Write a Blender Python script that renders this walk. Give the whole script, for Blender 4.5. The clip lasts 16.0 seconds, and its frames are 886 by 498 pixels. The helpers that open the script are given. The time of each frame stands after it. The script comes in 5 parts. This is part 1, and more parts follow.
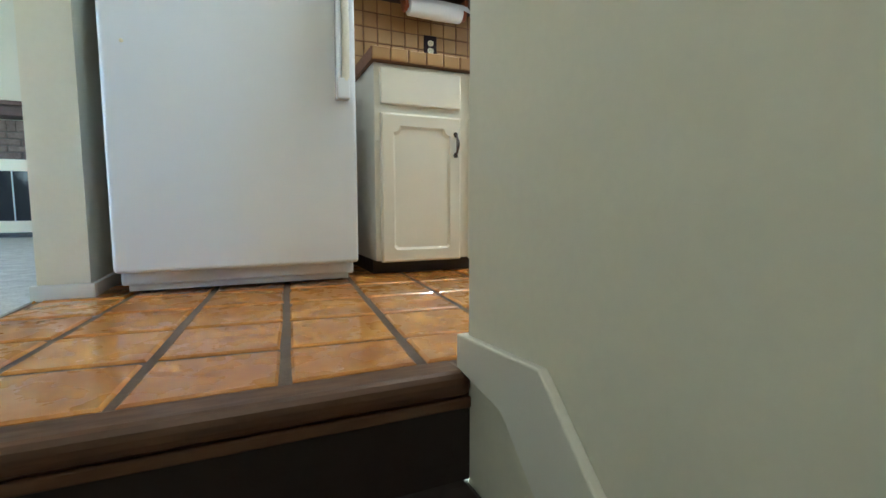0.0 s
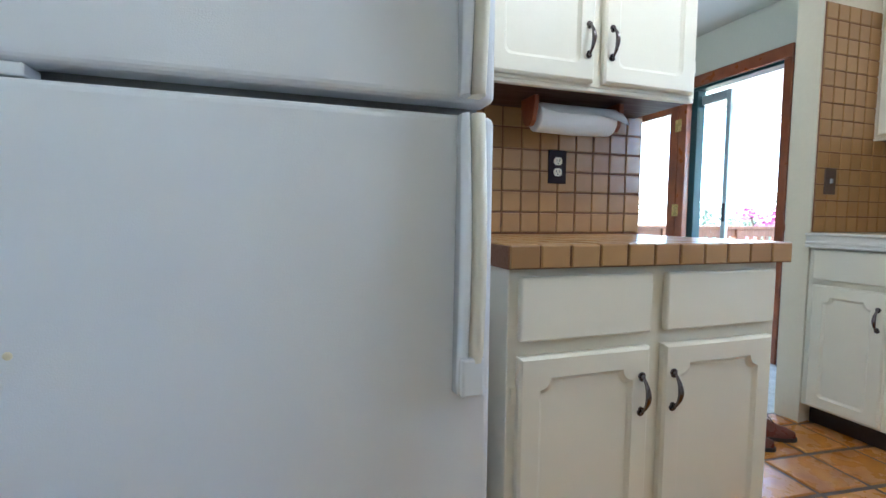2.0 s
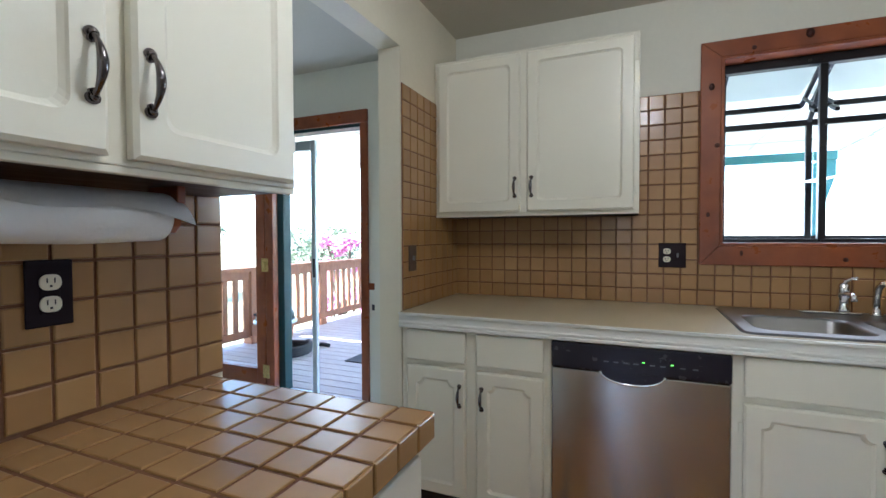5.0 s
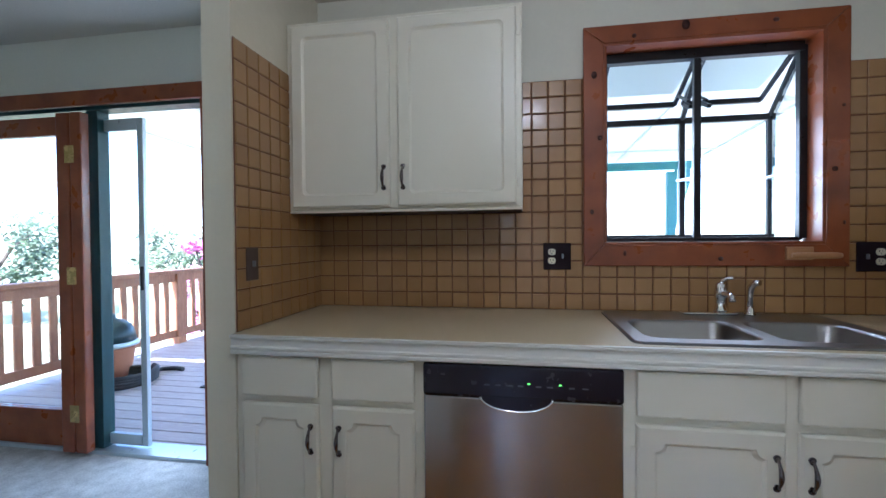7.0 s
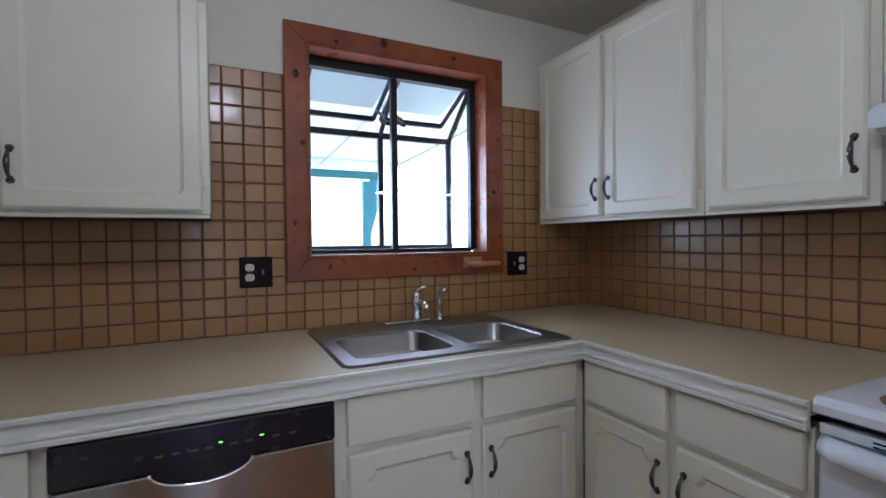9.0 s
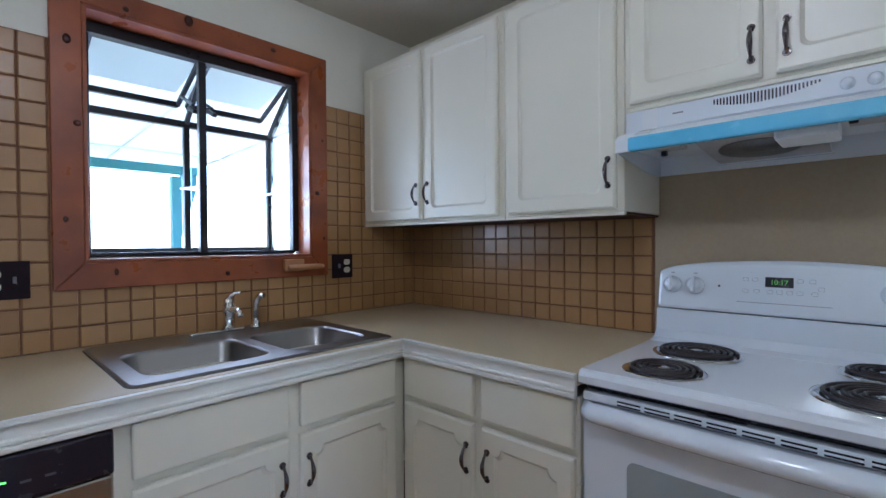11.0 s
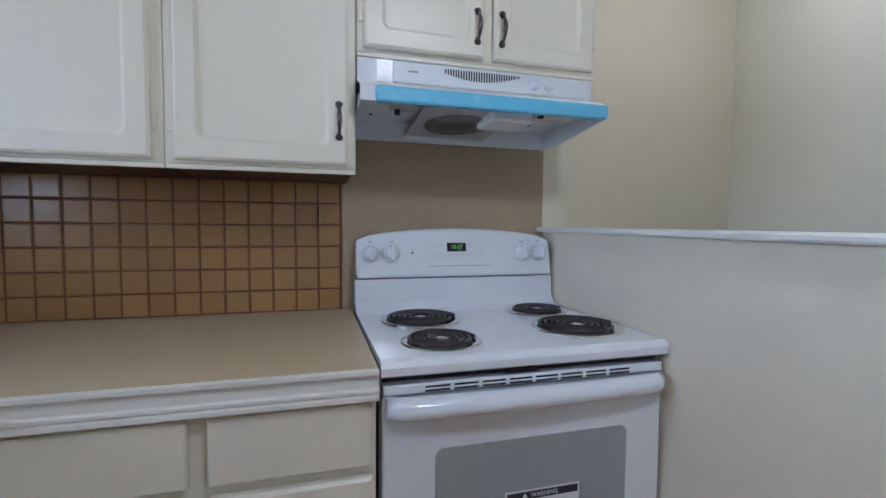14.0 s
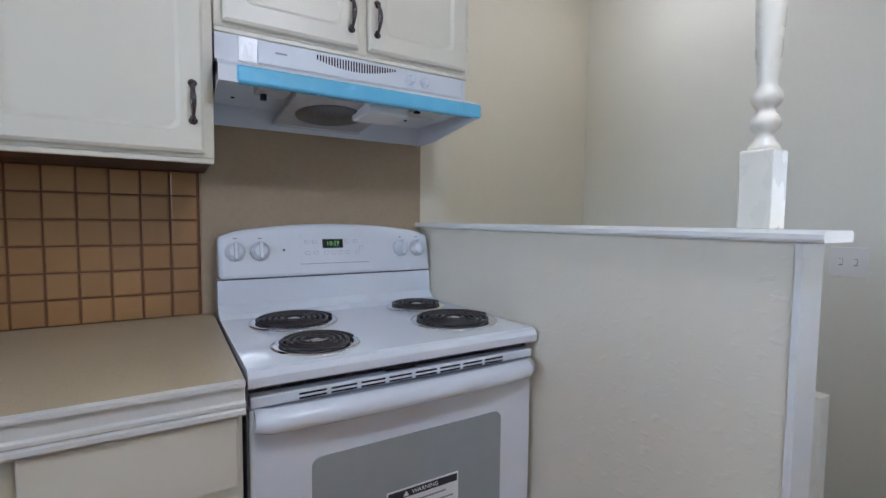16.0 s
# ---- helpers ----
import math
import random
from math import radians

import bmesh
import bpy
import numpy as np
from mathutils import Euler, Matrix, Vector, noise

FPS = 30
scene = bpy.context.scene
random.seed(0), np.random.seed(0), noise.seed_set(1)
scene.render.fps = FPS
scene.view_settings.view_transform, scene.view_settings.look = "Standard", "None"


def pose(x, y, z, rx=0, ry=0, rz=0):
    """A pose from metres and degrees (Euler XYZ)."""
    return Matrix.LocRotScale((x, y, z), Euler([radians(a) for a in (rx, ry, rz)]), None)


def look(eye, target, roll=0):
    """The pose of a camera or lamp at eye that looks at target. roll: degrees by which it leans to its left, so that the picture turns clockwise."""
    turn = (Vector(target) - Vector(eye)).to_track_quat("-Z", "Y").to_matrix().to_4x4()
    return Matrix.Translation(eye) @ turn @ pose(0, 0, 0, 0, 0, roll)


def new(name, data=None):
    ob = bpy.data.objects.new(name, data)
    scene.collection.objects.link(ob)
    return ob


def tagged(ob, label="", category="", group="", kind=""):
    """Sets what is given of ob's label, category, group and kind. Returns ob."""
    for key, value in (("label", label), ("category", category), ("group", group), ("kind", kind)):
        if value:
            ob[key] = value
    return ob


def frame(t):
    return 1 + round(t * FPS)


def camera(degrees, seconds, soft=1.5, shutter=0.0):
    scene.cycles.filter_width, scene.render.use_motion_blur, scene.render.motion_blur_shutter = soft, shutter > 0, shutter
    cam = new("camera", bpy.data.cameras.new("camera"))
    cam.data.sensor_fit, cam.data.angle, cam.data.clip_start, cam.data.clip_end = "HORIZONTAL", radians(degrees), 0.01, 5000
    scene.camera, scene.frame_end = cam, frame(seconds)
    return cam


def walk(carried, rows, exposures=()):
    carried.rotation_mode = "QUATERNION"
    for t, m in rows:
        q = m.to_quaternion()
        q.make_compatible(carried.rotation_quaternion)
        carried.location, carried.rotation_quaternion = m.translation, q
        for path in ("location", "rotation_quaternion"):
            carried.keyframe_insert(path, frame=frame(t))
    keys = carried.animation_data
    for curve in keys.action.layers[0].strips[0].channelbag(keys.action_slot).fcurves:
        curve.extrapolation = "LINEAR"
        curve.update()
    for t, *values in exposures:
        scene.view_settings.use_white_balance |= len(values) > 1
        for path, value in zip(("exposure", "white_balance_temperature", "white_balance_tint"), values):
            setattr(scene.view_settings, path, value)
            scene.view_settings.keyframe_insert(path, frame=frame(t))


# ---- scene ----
# ---- the camera and its walk ----
cam = camera(88.3, 16.0)
PATH = [
    (0, (-0.567, 0.003, 0.28), (0.232, 1.827, 0.099), -0.1),
    (0.5, (-0.587, 0.275, 0.443), (-0.117, 2.214, 0.310), 0.1),
    (1, (-0.573, 0.434, 0.603), (-0.116, 2.377, 0.47), 0.2),
    (1.5, (-0.523, 0.674, 0.763), (-0.054, 2.611, 0.593), 0.5),
    (2, (-0.515, 0.926, 0.964), (0.108, 2.822, 0.829), 0.6),
    (2.5, (-0.348, 1.124, 1.068), (0.495, 2.933, 0.934), 0.5),
    (3, (-0.221, 1.272, 1.208), (0.888, 2.931, 1.075), 0.1),
    (3.5, (-0.123, 1.44, 1.264), (1.401, 2.734, 1.187), 0.4),
    (4, (-0.091, 1.459, 1.25), (1.628, 2.479, 1.186), 0.1),
    (4.5, (-0.07, 1.438, 1.249), (1.726, 2.317, 1.187), -0.1),
    (5, (-0.07, 1.42, 1.258), (1.768, 2.205, 1.204), -0.2),
    (7.5, (0.439, 1.408, 1.234), (2.438, 1.437, 1.206), -0.7),
    (8, (0.504, 1.419, 1.261), (2.464, 1.025, 1.233), -0.9),
    (8.5, (0.516, 1.403, 1.285), (2.4, 0.733, 1.242), -0.8),
    (10.8, (0.488, 1.367, 1.263), (1.907, -0.043, 1.252), -0.4),
    (11, (0.481, 1.354, 1.269), (1.856, -0.098, 1.245), -0.4),
    (11.5, (0.477, 1.32, 1.254), (1.744, -0.227, 1.222), -0.5),
    (12, (0.559, 1.231, 1.205), (1.69, -0.418, 1.173), -0.3),
    (12.5, (0.778, 1.032, 1.152), (1.595, -0.794, 1.131), -0.2),
    (13, (1.011, 0.953, 1.197), (1.547, -0.973, 1.159), -0.2),
    (13.5, (1.149, 1.031, 1.227), (0.946, -0.957, 1.152), 0.4),
    (14, (1.2, 1.171, 1.223), (0.649, -0.748, 1.113), 0.5),
    (14.5, (1.237, 1.202, 1.22), (0.606, -0.692, 1.101), 0.6),
    (15, (1.234, 1.207, 1.246), (0.509, -0.652, 1.11), 0.5),
    (15.5, (1.212, 1.193, 1.234), (0.361, -0.613, 1.111), 0.5),
    (16, (1.185, 1.148, 1.223), (0.155, -0.562, 1.098), 0.6),
]
EXPOSURES = [(0, 4.36, 5350, 2), (0.5, 4.35, 5050, 2), (1, 4.14, 5000, 6), (1.5, 4.06, 4950, 8), (2.5, 3.84, 5300, 12), (3, 3.68, 5500, 12),
             (3.5, 3.45, 5650, 8), (4, 3.44, 5600, 12), (5, 3.3, 5300, 12), (7.5, 2.98, 4950, 16), (8.5, 2.85, 5000, 18), (11, 3.1, 4850, 16),
             (12, 3.1, 4900, 14), (13, 3.14, 5000, 15), (14.5, 3.38, 4980, 18), (16, 3.4, 5050, 19)]
walk(cam, [(t, look(eye, target, roll)) for t, eye, target, roll in PATH], EXPOSURES)
KITCHEN_W, DOOR_W, LIVING_W, FRONT_W, LAMP_W, STAIR_W = 0.8, 1.05, 0.75, 0.25, 2.15, 0.55
# ---- world, sun, window light and added fill lamps ----
world = bpy.data.worlds.new("sky")
scene.world = world
world.use_nodes = True
wn = world.node_tree.nodes
sky = wn.new("ShaderNodeTexSky")
sky.sky_type, sky.sun_disc = "NISHITA", False
sky.sun_elevation, sky.sun_rotation = radians(52), radians(-70)
wn["Background"].inputs[1].default_value = 0.15
world.node_tree.links.new(sky.outputs[0], wn["Background"].inputs[0])
sun = new("sun", bpy.data.lights.new("sun", "SUN"))
sun.data.energy, sun.data.angle, sun.data.color = 5.0, radians(0.6), (1.0, 0.95, 0.87)
sun.matrix_world = look((-5.8, 2.1, 7.9), (0, 0, 0))


def window_light(name, eye, target, w, h, watts, colour=(0.80, 0.91, 1.0)):
    lamp = new(name, bpy.data.lights.new(name, "AREA"))
    lamp.data.shape, lamp.data.size, lamp.data.size_y = "RECTANGLE", w, h
    lamp.data.energy, lamp.data.color = watts, colour
    lamp.matrix_world = look(eye, target)
    return lamp


window_light("kitchen_window_light", (2.835, 0.61, 1.54), (0, 0.61, 1.3), 0.76, 0.54, KITCHEN_W, (0.92, 0.96, 1.0))
window_light("patio_door_light", (2.635, 3.40, 1.03), (0, 3.2, 0.9), 0.33, 1.85, DOOR_W)
# fill lamp at an invented living room opening, out of view
window_light("living_fill_light", (-5.95, 2.4, 1.5), (0, 2.0, 1.0), 1.3, 1.1, LIVING_W)
lamp = new("ceiling_bulb", bpy.data.lights.new("ceiling_bulb", "POINT"))
lamp.data.energy, lamp.data.color, lamp.data.shadow_soft_size = LAMP_W, (1.0, 0.95, 0.85), 0.09
lamp.location = (0.70, 1.35, 2.30)
# added fill lamp that brightens the stairwell; no fitting is known there
lamp = new("stair_fill_lamp", bpy.data.lights.new("stair_fill_lamp", "POINT"))
lamp.data.energy, lamp.data.color, lamp.data.shadow_soft_size = STAIR_W, (1.0, 0.91, 0.76), 0.09
lamp.location = (-0.65, -0.25, 2.54)
# second fill lamp, at the invented opening in the south wall
window_light("living_front_fill_light", (-4.5, -1.08, 1.5), (-2.6, 5.0, 1.0), 1.0, 1.0, FRONT_W)


# ---- materials ----
def material(name, base, rough=0.5, metal=0.0, other=None, grain=30.0, amount=0.25, blotch=2.5, bump=0.0, bump_scale=None,
             coat=0.0, random_mix=0.0, stretch=(1, 1, 1), ior=1.5, rough_var=0.08):
    """A paint, glaze, wood or metal with grain at two scales; other: the second colour."""
    m = bpy.data.materials.new(name)
    m.use_nodes = True
    n, link = m.node_tree.nodes, m.node_tree.links.new
    b = n["Principled BSDF"]
    b.inputs["Metallic"].default_value, b.inputs["IOR"].default_value = metal, ior
    b.inputs["Coat Weight"].default_value, b.inputs["Coat Roughness"].default_value = coat, 0.08
    other = other or tuple(c * 0.8 for c in base)
    co = n.new("ShaderNodeTexCoord")
    mp = n.new("ShaderNodeMapping")
    mp.inputs["Scale"].default_value = stretch
    link(co.outputs["Object"], mp.inputs["Vector"])
    vec = mp.outputs["Vector"]
    if random_mix:
        info = n.new("ShaderNodeObjectInfo")
        shift = n.new("ShaderNodeVectorMath")
        shift.operation = "MULTIPLY_ADD"
        shift.inputs[1].default_value = (9, 7, 5)
        link(info.outputs["Random"], shift.inputs[0])
        link(vec, shift.inputs[2])
        vec = shift.outputs[0]
    big, fine = n.new("ShaderNodeTexNoise"), n.new("ShaderNodeTexNoise")
    for node, scale, detail in ((big, blotch, 4), (fine, grain, 6)):
        node.inputs["Scale"].default_value, node.inputs["Detail"].default_value = scale, detail
        link(vec, node.inputs["Vector"])
    add = n.new("ShaderNodeMath")
    add.operation = "ADD"
    link(big.outputs["Fac"], add.inputs[0])
    link(fine.outputs["Fac"], add.inputs[1])
    rng = n.new("ShaderNodeMapRange")
    rng.inputs["From Min"].default_value, rng.inputs["From Max"].default_value = 0.7, 1.3
    rng.inputs["To Max"].default_value = amount
    link(add.outputs[0], rng.inputs["Value"])
    fac = rng.outputs[0]
    if random_mix:
        mul = n.new("ShaderNodeMath")
        mul.operation = "MULTIPLY_ADD"
        mul.inputs[1].default_value = random_mix
        link(info.outputs["Random"], mul.inputs[0])
        link(fac, mul.inputs[2])
        fac = mul.outputs[0]
    mix = n.new("ShaderNodeMix")
    mix.data_type = "RGBA"
    mix.inputs["A"].default_value, mix.inputs["B"].default_value = (*base, 1), (*other, 1)
    link(fac, mix.inputs["Factor"])
    link(mix.outputs["Result"], b.inputs["Base Color"])
    rr = n.new("ShaderNodeMapRange")
    rr.inputs["From Min"].default_value, rr.inputs["From Max"].default_value = 0.3, 0.7
    rr.inputs["To Min"].default_value, rr.inputs["To Max"].default_value = max(rough - rough_var, 0.02), min(rough + rough_var, 1)
    link(fine.outputs["Fac"], rr.inputs["Value"])
    link(rr.outputs[0], b.inputs["Roughness"])
    if bump:
        bn = n.new("ShaderNodeBump")
        bn.inputs["Strength"].default_value, bn.inputs["Distance"].default_value = bump, 0.004
        src = fine
        if bump_scale:
            src = n.new("ShaderNodeTexNoise")
            src.inputs["Scale"].default_value, src.inputs["Detail"].default_value = bump_scale, 5
            link(vec, src.inputs["Vector"])
        link(src.outputs["Fac"], bn.inputs["Height"])
        link(bn.outputs[0], b.inputs["Normal"])
    return m


def glow(name, colour, strength):
    m = bpy.data.materials.new(name)
    m.use_nodes = True
    b = m.node_tree.nodes["Principled BSDF"]
    b.inputs["Base Color"].default_value = (*colour, 1)
    b.inputs["Emission Color"].default_value, b.inputs["Emission Strength"].default_value = (*colour, 1), strength
    return m


def clear(name, tint=(0.93, 0.97, 0.97), rough=0.0):
    m = bpy.data.materials.new(name)
    m.use_nodes = True
    b = m.node_tree.nodes["Principled BSDF"]
    b.inputs["Base Color"].default_value = (*tint, 1)
    b.inputs["Transmission Weight"].default_value, b.inputs["Roughness"].default_value, b.inputs["IOR"].default_value = 1, rough, 1.1
    return m


WALL = material("cream_wall_paint", (0.78, 0.725, 0.575), 0.55, other=(0.71, 0.655, 0.51), amount=0.35, grain=60, bump=0.35, bump_scale=22)
TEXWALL = material("trowelled_cream_paint", (0.82, 0.755, 0.60), 0.42, other=(0.77, 0.705, 0.555), amount=0.25, grain=12, bump=0.22, bump_scale=42, stretch=(1, 0.8, 1.25))
_n = TEXWALL.node_tree
_bump = next(q for q in _n.nodes if q.bl_idname == "ShaderNodeBump")
_src = _bump.inputs["Height"].links[0].from_node
_cut = _n.nodes.new("ShaderNodeMapRange")      # flat paint with scattered trowel ridges
_cut.inputs["From Min"].default_value, _cut.inputs["From Max"].default_value = 0.56, 0.80
_n.links.new(_src.outputs["Fac"], _cut.inputs["Value"])
_n.links.new(_cut.outputs[0], _bump.inputs["Height"])
COOLWALL = material("white_wall_paint", (0.79, 0.77, 0.665), 0.6, other=(0.70, 0.69, 0.61), amount=0.3, grain=60, bump=0.3, bump_scale=22)
PANEL = material("tan_wall_panel", (0.43, 0.34, 0.22), 0.5, other=(0.35, 0.27, 0.17), amount=0.5, grain=90, blotch=5, bump=0.1)
CEIL = material("ceiling_paint", (0.62, 0.58, 0.49), 0.8, other=(0.55, 0.51, 0.43), amount=0.4, grain=120, bump=0.5, bump_scale=90)
TRIM = material("gloss_white_trim", (0.80, 0.79, 0.74), 0.36, other=(0.77, 0.76, 0.71), amount=0.1, grain=14, bump=0.03, rough_var=0.02)
CABINET = material("painted_cabinet", (0.82, 0.785, 0.66), 0.36, other=(0.78, 0.745, 0.62), amount=0.12, grain=30, blotch=2, bump=0.05, bump_scale=60, rough_var=0.02)
# red-brown stain, taken near black to carry the shade under the cabinets
CABINET_IN = material("shaded_stained_underside", (0.055, 0.018, 0.012), 0.5, other=(0.03, 0.011, 0.007), grain=8, amount=0.7, stretch=(1, 8, 8))
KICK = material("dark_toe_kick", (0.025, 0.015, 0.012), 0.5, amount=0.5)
TILE = material("tan_glazed_tile", (0.425, 0.248, 0.092), 0.30, other=(0.25, 0.118, 0.042), amount=0.12, grain=22, blotch=11, bump=0.03, coat=0.18, random_mix=0.40, rough_var=0.02)
GROUT = material("brown_grout", (0.22, 0.10, 0.05), 0.85, other=(0.13, 0.06, 0.03), amount=0.6, grain=160, bump=0.3)
SALTILLO = material("saltillo_tile", (0.64, 0.30, 0.050), 0.28, other=(0.40, 0.13, 0.022), amount=0.7, grain=15, blotch=6, bump=0.12, coat=0.45, random_mix=0.35, rough_var=0.06)
FLOORGROUT = material("grey_brown_grout", (0.14, 0.10, 0.075), 0.75, other=(0.085, 0.06, 0.045), amount=0.6, grain=120, bump=0.4)
NOSING = material("worn_brown_nosing", (0.14, 0.06, 0.025), 0.45, other=(0.05, 0.025, 0.014), amount=0.8, grain=12, stretch=(1, 6, 6), bump=0.2)
LAMINATE = material("beige_laminate", (0.58, 0.48, 0.305), 0.33, other=(0.52, 0.43, 0.27), amount=0.7, grain=260, blotch=3, bump=0.03)
CREAMGLOSS = material("cream_gloss_paint", (0.84, 0.80, 0.68), 0.28, other=(0.80, 0.76, 0.64), amount=0.15, grain=14, bump=0.04, rough_var=0.03)
APPLIANCE = material("white_enamel", (0.81, 0.85, 0.91), 0.13, other=(0.77, 0.81, 0.87), amount=0.25, grain=6, coat=0.4, rough_var=0.03)
FRIDGE = material("white_textured_steel", (0.76, 0.79, 0.84), 0.38, other=(0.72, 0.75, 0.80), amount=0.3, grain=6, bump=0.15, bump_scale=450)
HANDLECREAM = material("aged_white_plastic", (0.81, 0.79, 0.69), 0.35, amount=0.2)
IVORY = material("ivory_plastic", (0.82, 0.77, 0.60), 0.35, amount=0.25)
GASKET = material("grey_rubber", (0.22, 0.23, 0.24), 0.6, amount=0.3)
STEEL = material("brushed_steel", (0.45, 0.43, 0.405), 0.20, 1.0, other=(0.39, 0.37, 0.345), amount=0.12, grain=8, blotch=0.7, stretch=(40, 0.4, 1), rough_var=0.015)
_tan = STEEL.node_tree.nodes.new("ShaderNodeTangent")
_tan.direction_type, _tan.axis = "RADIAL", "X"
_b = STEEL.node_tree.nodes["Principled BSDF"]
_b.inputs["Anisotropic"].default_value = 0.8
STEEL.node_tree.links.new(_tan.outputs[0], _b.inputs["Tangent"])
SINKSTEEL = material("satin_sink_steel", (0.31, 0.305, 0.30), 0.34, 1.0, other=(0.27, 0.265, 0.26), amount=0.15, grain=40, blotch=6, rough_var=0.02)
CHROME = material("chrome", (0.82, 0.83, 0.85), 0.07, 1.0, amount=0.1, rough_var=0.02)
PEWTER = material("antique_pewter", (0.20, 0.18, 0.18), 0.2, 1.0, other=(0.07, 0.055, 0.055), amount=0.7, grain=90)
BLACK = material("black_gloss_plastic", (0.014, 0.011, 0.021), 0.22, amount=0.4)
DIMGREY = material("dim_grey_print", (0.07, 0.07, 0.085), 0.4, amount=0.2)
COIL = material("coil_element", (0.055, 0.047, 0.046), 0.36, 0.5, amount=0.6, grain=60)
PLATE = material("dark_brown_plate", (0.018, 0.010, 0.014), 0.6, amount=0.4, ior=1.25)
BROWNPLATE = material("brown_switch_plate", (0.085, 0.055, 0.045), 0.45, amount=0.3)
REDWOOD = material("oiled_redwood", (0.33, 0.088, 0.024), 0.33, other=(0.15, 0.032, 0.010), amount=0.8, grain=9, blotch=4, stretch=(1, 1, 1), bump=0.1, coat=0.25)
KNOT = material("redwood_knot", (0.085, 0.018, 0.010), 0.4, other=(0.04, 0.01, 0.008), amount=0.8, grain=60)
FILTERGREY = material("dull_filter_frame", (0.55, 0.55, 0.56), 0.45, 0.3, amount=0.3)
CEDAR = material("deck_cedar", (0.36, 0.15, 0.07), 0.6, other=(0.22, 0.085, 0.04), amount=0.8, grain=10, stretch=(4, 4, 1), bump=0.2)
PEGWOOD = material("pale_turned_wood", (0.50, 0.26, 0.11), 0.45, other=(0.36, 0.17, 0.07), amount=0.6, grain=12, stretch=(1, 6, 6))
DECKWOOD = material("grey_deck_board", (0.44, 0.39, 0.39), 0.7, other=(0.33, 0.28, 0.28), amount=0.8, grain=14, stretch=(8, 1, 1), bump=0.3, random_mix=0.3)
TEAL = material("teal_paint", (0.03, 0.16, 0.17), 0.5, other=(0.02, 0.12, 0.13), amount=0.5)
DARKTEAL = material("dark_teal_frame", (0.012, 0.06, 0.065), 0.45, amount=0.4)
PALEFRAME = material("pale_aluminium", (0.55, 0.62, 0.66), 0.35, 0.4, amount=0.3)
BLACKFRAME = material("bronze_black_aluminium", (0.012, 0.012, 0.015), 0.35, 0.3, amount=0.3)
WHITEROOF = material("white_patio_roof", (0.80, 0.80, 0.80), 0.6, amount=0.2)
ROOFSHEET = material("translucent_roof_sheet", (0.82, 0.83, 0.83), 0.5, amount=0.2)
_n = ROOFSHEET.node_tree
_t, _m = _n.nodes.new("ShaderNodeBsdfTranslucent"), _n.nodes.new("ShaderNodeMixShader")
_t.inputs[0].default_value, _m.inputs[0].default_value = (0.80, 0.86, 0.85, 1), 0.16
_n.links.new(_n.nodes["Principled BSDF"].outputs[0], _m.inputs[1])
_n.links.new(_t.outputs[0], _m.inputs[2])
_n.links.new(_m.outputs[0], _n.nodes["Material Output"].inputs[0])
CARPET = material("pale_grey_carpet", (0.68, 0.68, 0.66), 0.95, other=(0.38, 0.38, 0.37), amount=1.0, grain=110, blotch=14, bump=1.0, bump_scale=110)
BRICK = material("grey_brown_brick", (0.23, 0.18, 0.16), 0.8, other=(0.12, 0.085, 0.075), amount=0.7, grain=40, blotch=8, bump=0.5, random_mix=0.5)
MORTAR = material("grey_mortar", (0.14, 0.125, 0.115), 0.9, amount=0.5, grain=120)
DARKWOOD = material("dark_stained_wood", (0.075, 0.03, 0.026), 0.4, other=(0.035, 0.014, 0.012), amount=0.8, grain=8, stretch=(1, 8, 8))
REDTILE = material("oxblood_tile", (0.13, 0.03, 0.022), 0.3, amount=0.6, random_mix=0.3)
SLATE = material("dark_slate", (0.05, 0.055, 0.065), 0.5, amount=0.6)
SMOKE = material("smoked_glass", (0.012, 0.014, 0.02), 0.08, amount=0.2)
OVENGLASS = material("grey_oven_glass", (0.36, 0.40, 0.41), 0.12, amount=0.2, coat=0.4)
BLUEFILM = material("blue_protective_film", (0.17, 0.56, 0.86), 0.22, other=(0.24, 0.63, 0.90), amount=0.6, grain=20, bump=0.25, bump_scale=40, coat=0.3)
TAPE = material("clear_packing_tape", (0.85, 0.86, 0.88), 0.15, amount=0.2, bump=0.3, bump_scale=60)
PAPER = material("white_paper", (0.86, 0.86, 0.86), 0.85, amount=0.15, bump=0.25, bump_scale=140)
INK = material("dark_ink", (0.03, 0.03, 0.035), 0.6, amount=0.2)
GREYINK = material("grey_ink", (0.30, 0.31, 0.34), 0.6, amount=0.2)
MESHM = material("grease_filter_mesh", (0.34, 0.33, 0.32), 0.4, 0.8, other=(0.10, 0.10, 0.10), amount=0.9, grain=260)
BRASS = material("brass", (0.75, 0.55, 0.22), 0.25, 1.0, amount=0.4)
LEATHER = material("red_brown_leather", (0.15, 0.036, 0.024), 0.3, other=(0.08, 0.018, 0.012), amount=0.6, bump=0.2, bump_scale=60, coat=0.3)
RUBBER = material("dark_rubber", (0.02, 0.018, 0.018), 0.7, amount=0.4)
GRILLGREEN = material("grill_dark_green", (0.012, 0.03, 0.03), 0.35, amount=0.5, bump=0.2)
TERRACOTTA = material("terracotta", (0.42, 0.16, 0.08), 0.8, amount=0.5)
LEAF = material("leaf_green", (0.10, 0.12, 0.06), 0.55, other=(0.07, 0.10, 0.04), amount=0.9, grain=4)
PINK = material("pink_blossom", (0.58, 0.20, 0.38), 0.6, other=(0.42, 0.12, 0.28), amount=0.9, grain=5)
BARK = material("bark", (0.10, 0.07, 0.05), 0.9, amount=0.7, bump=0.6)
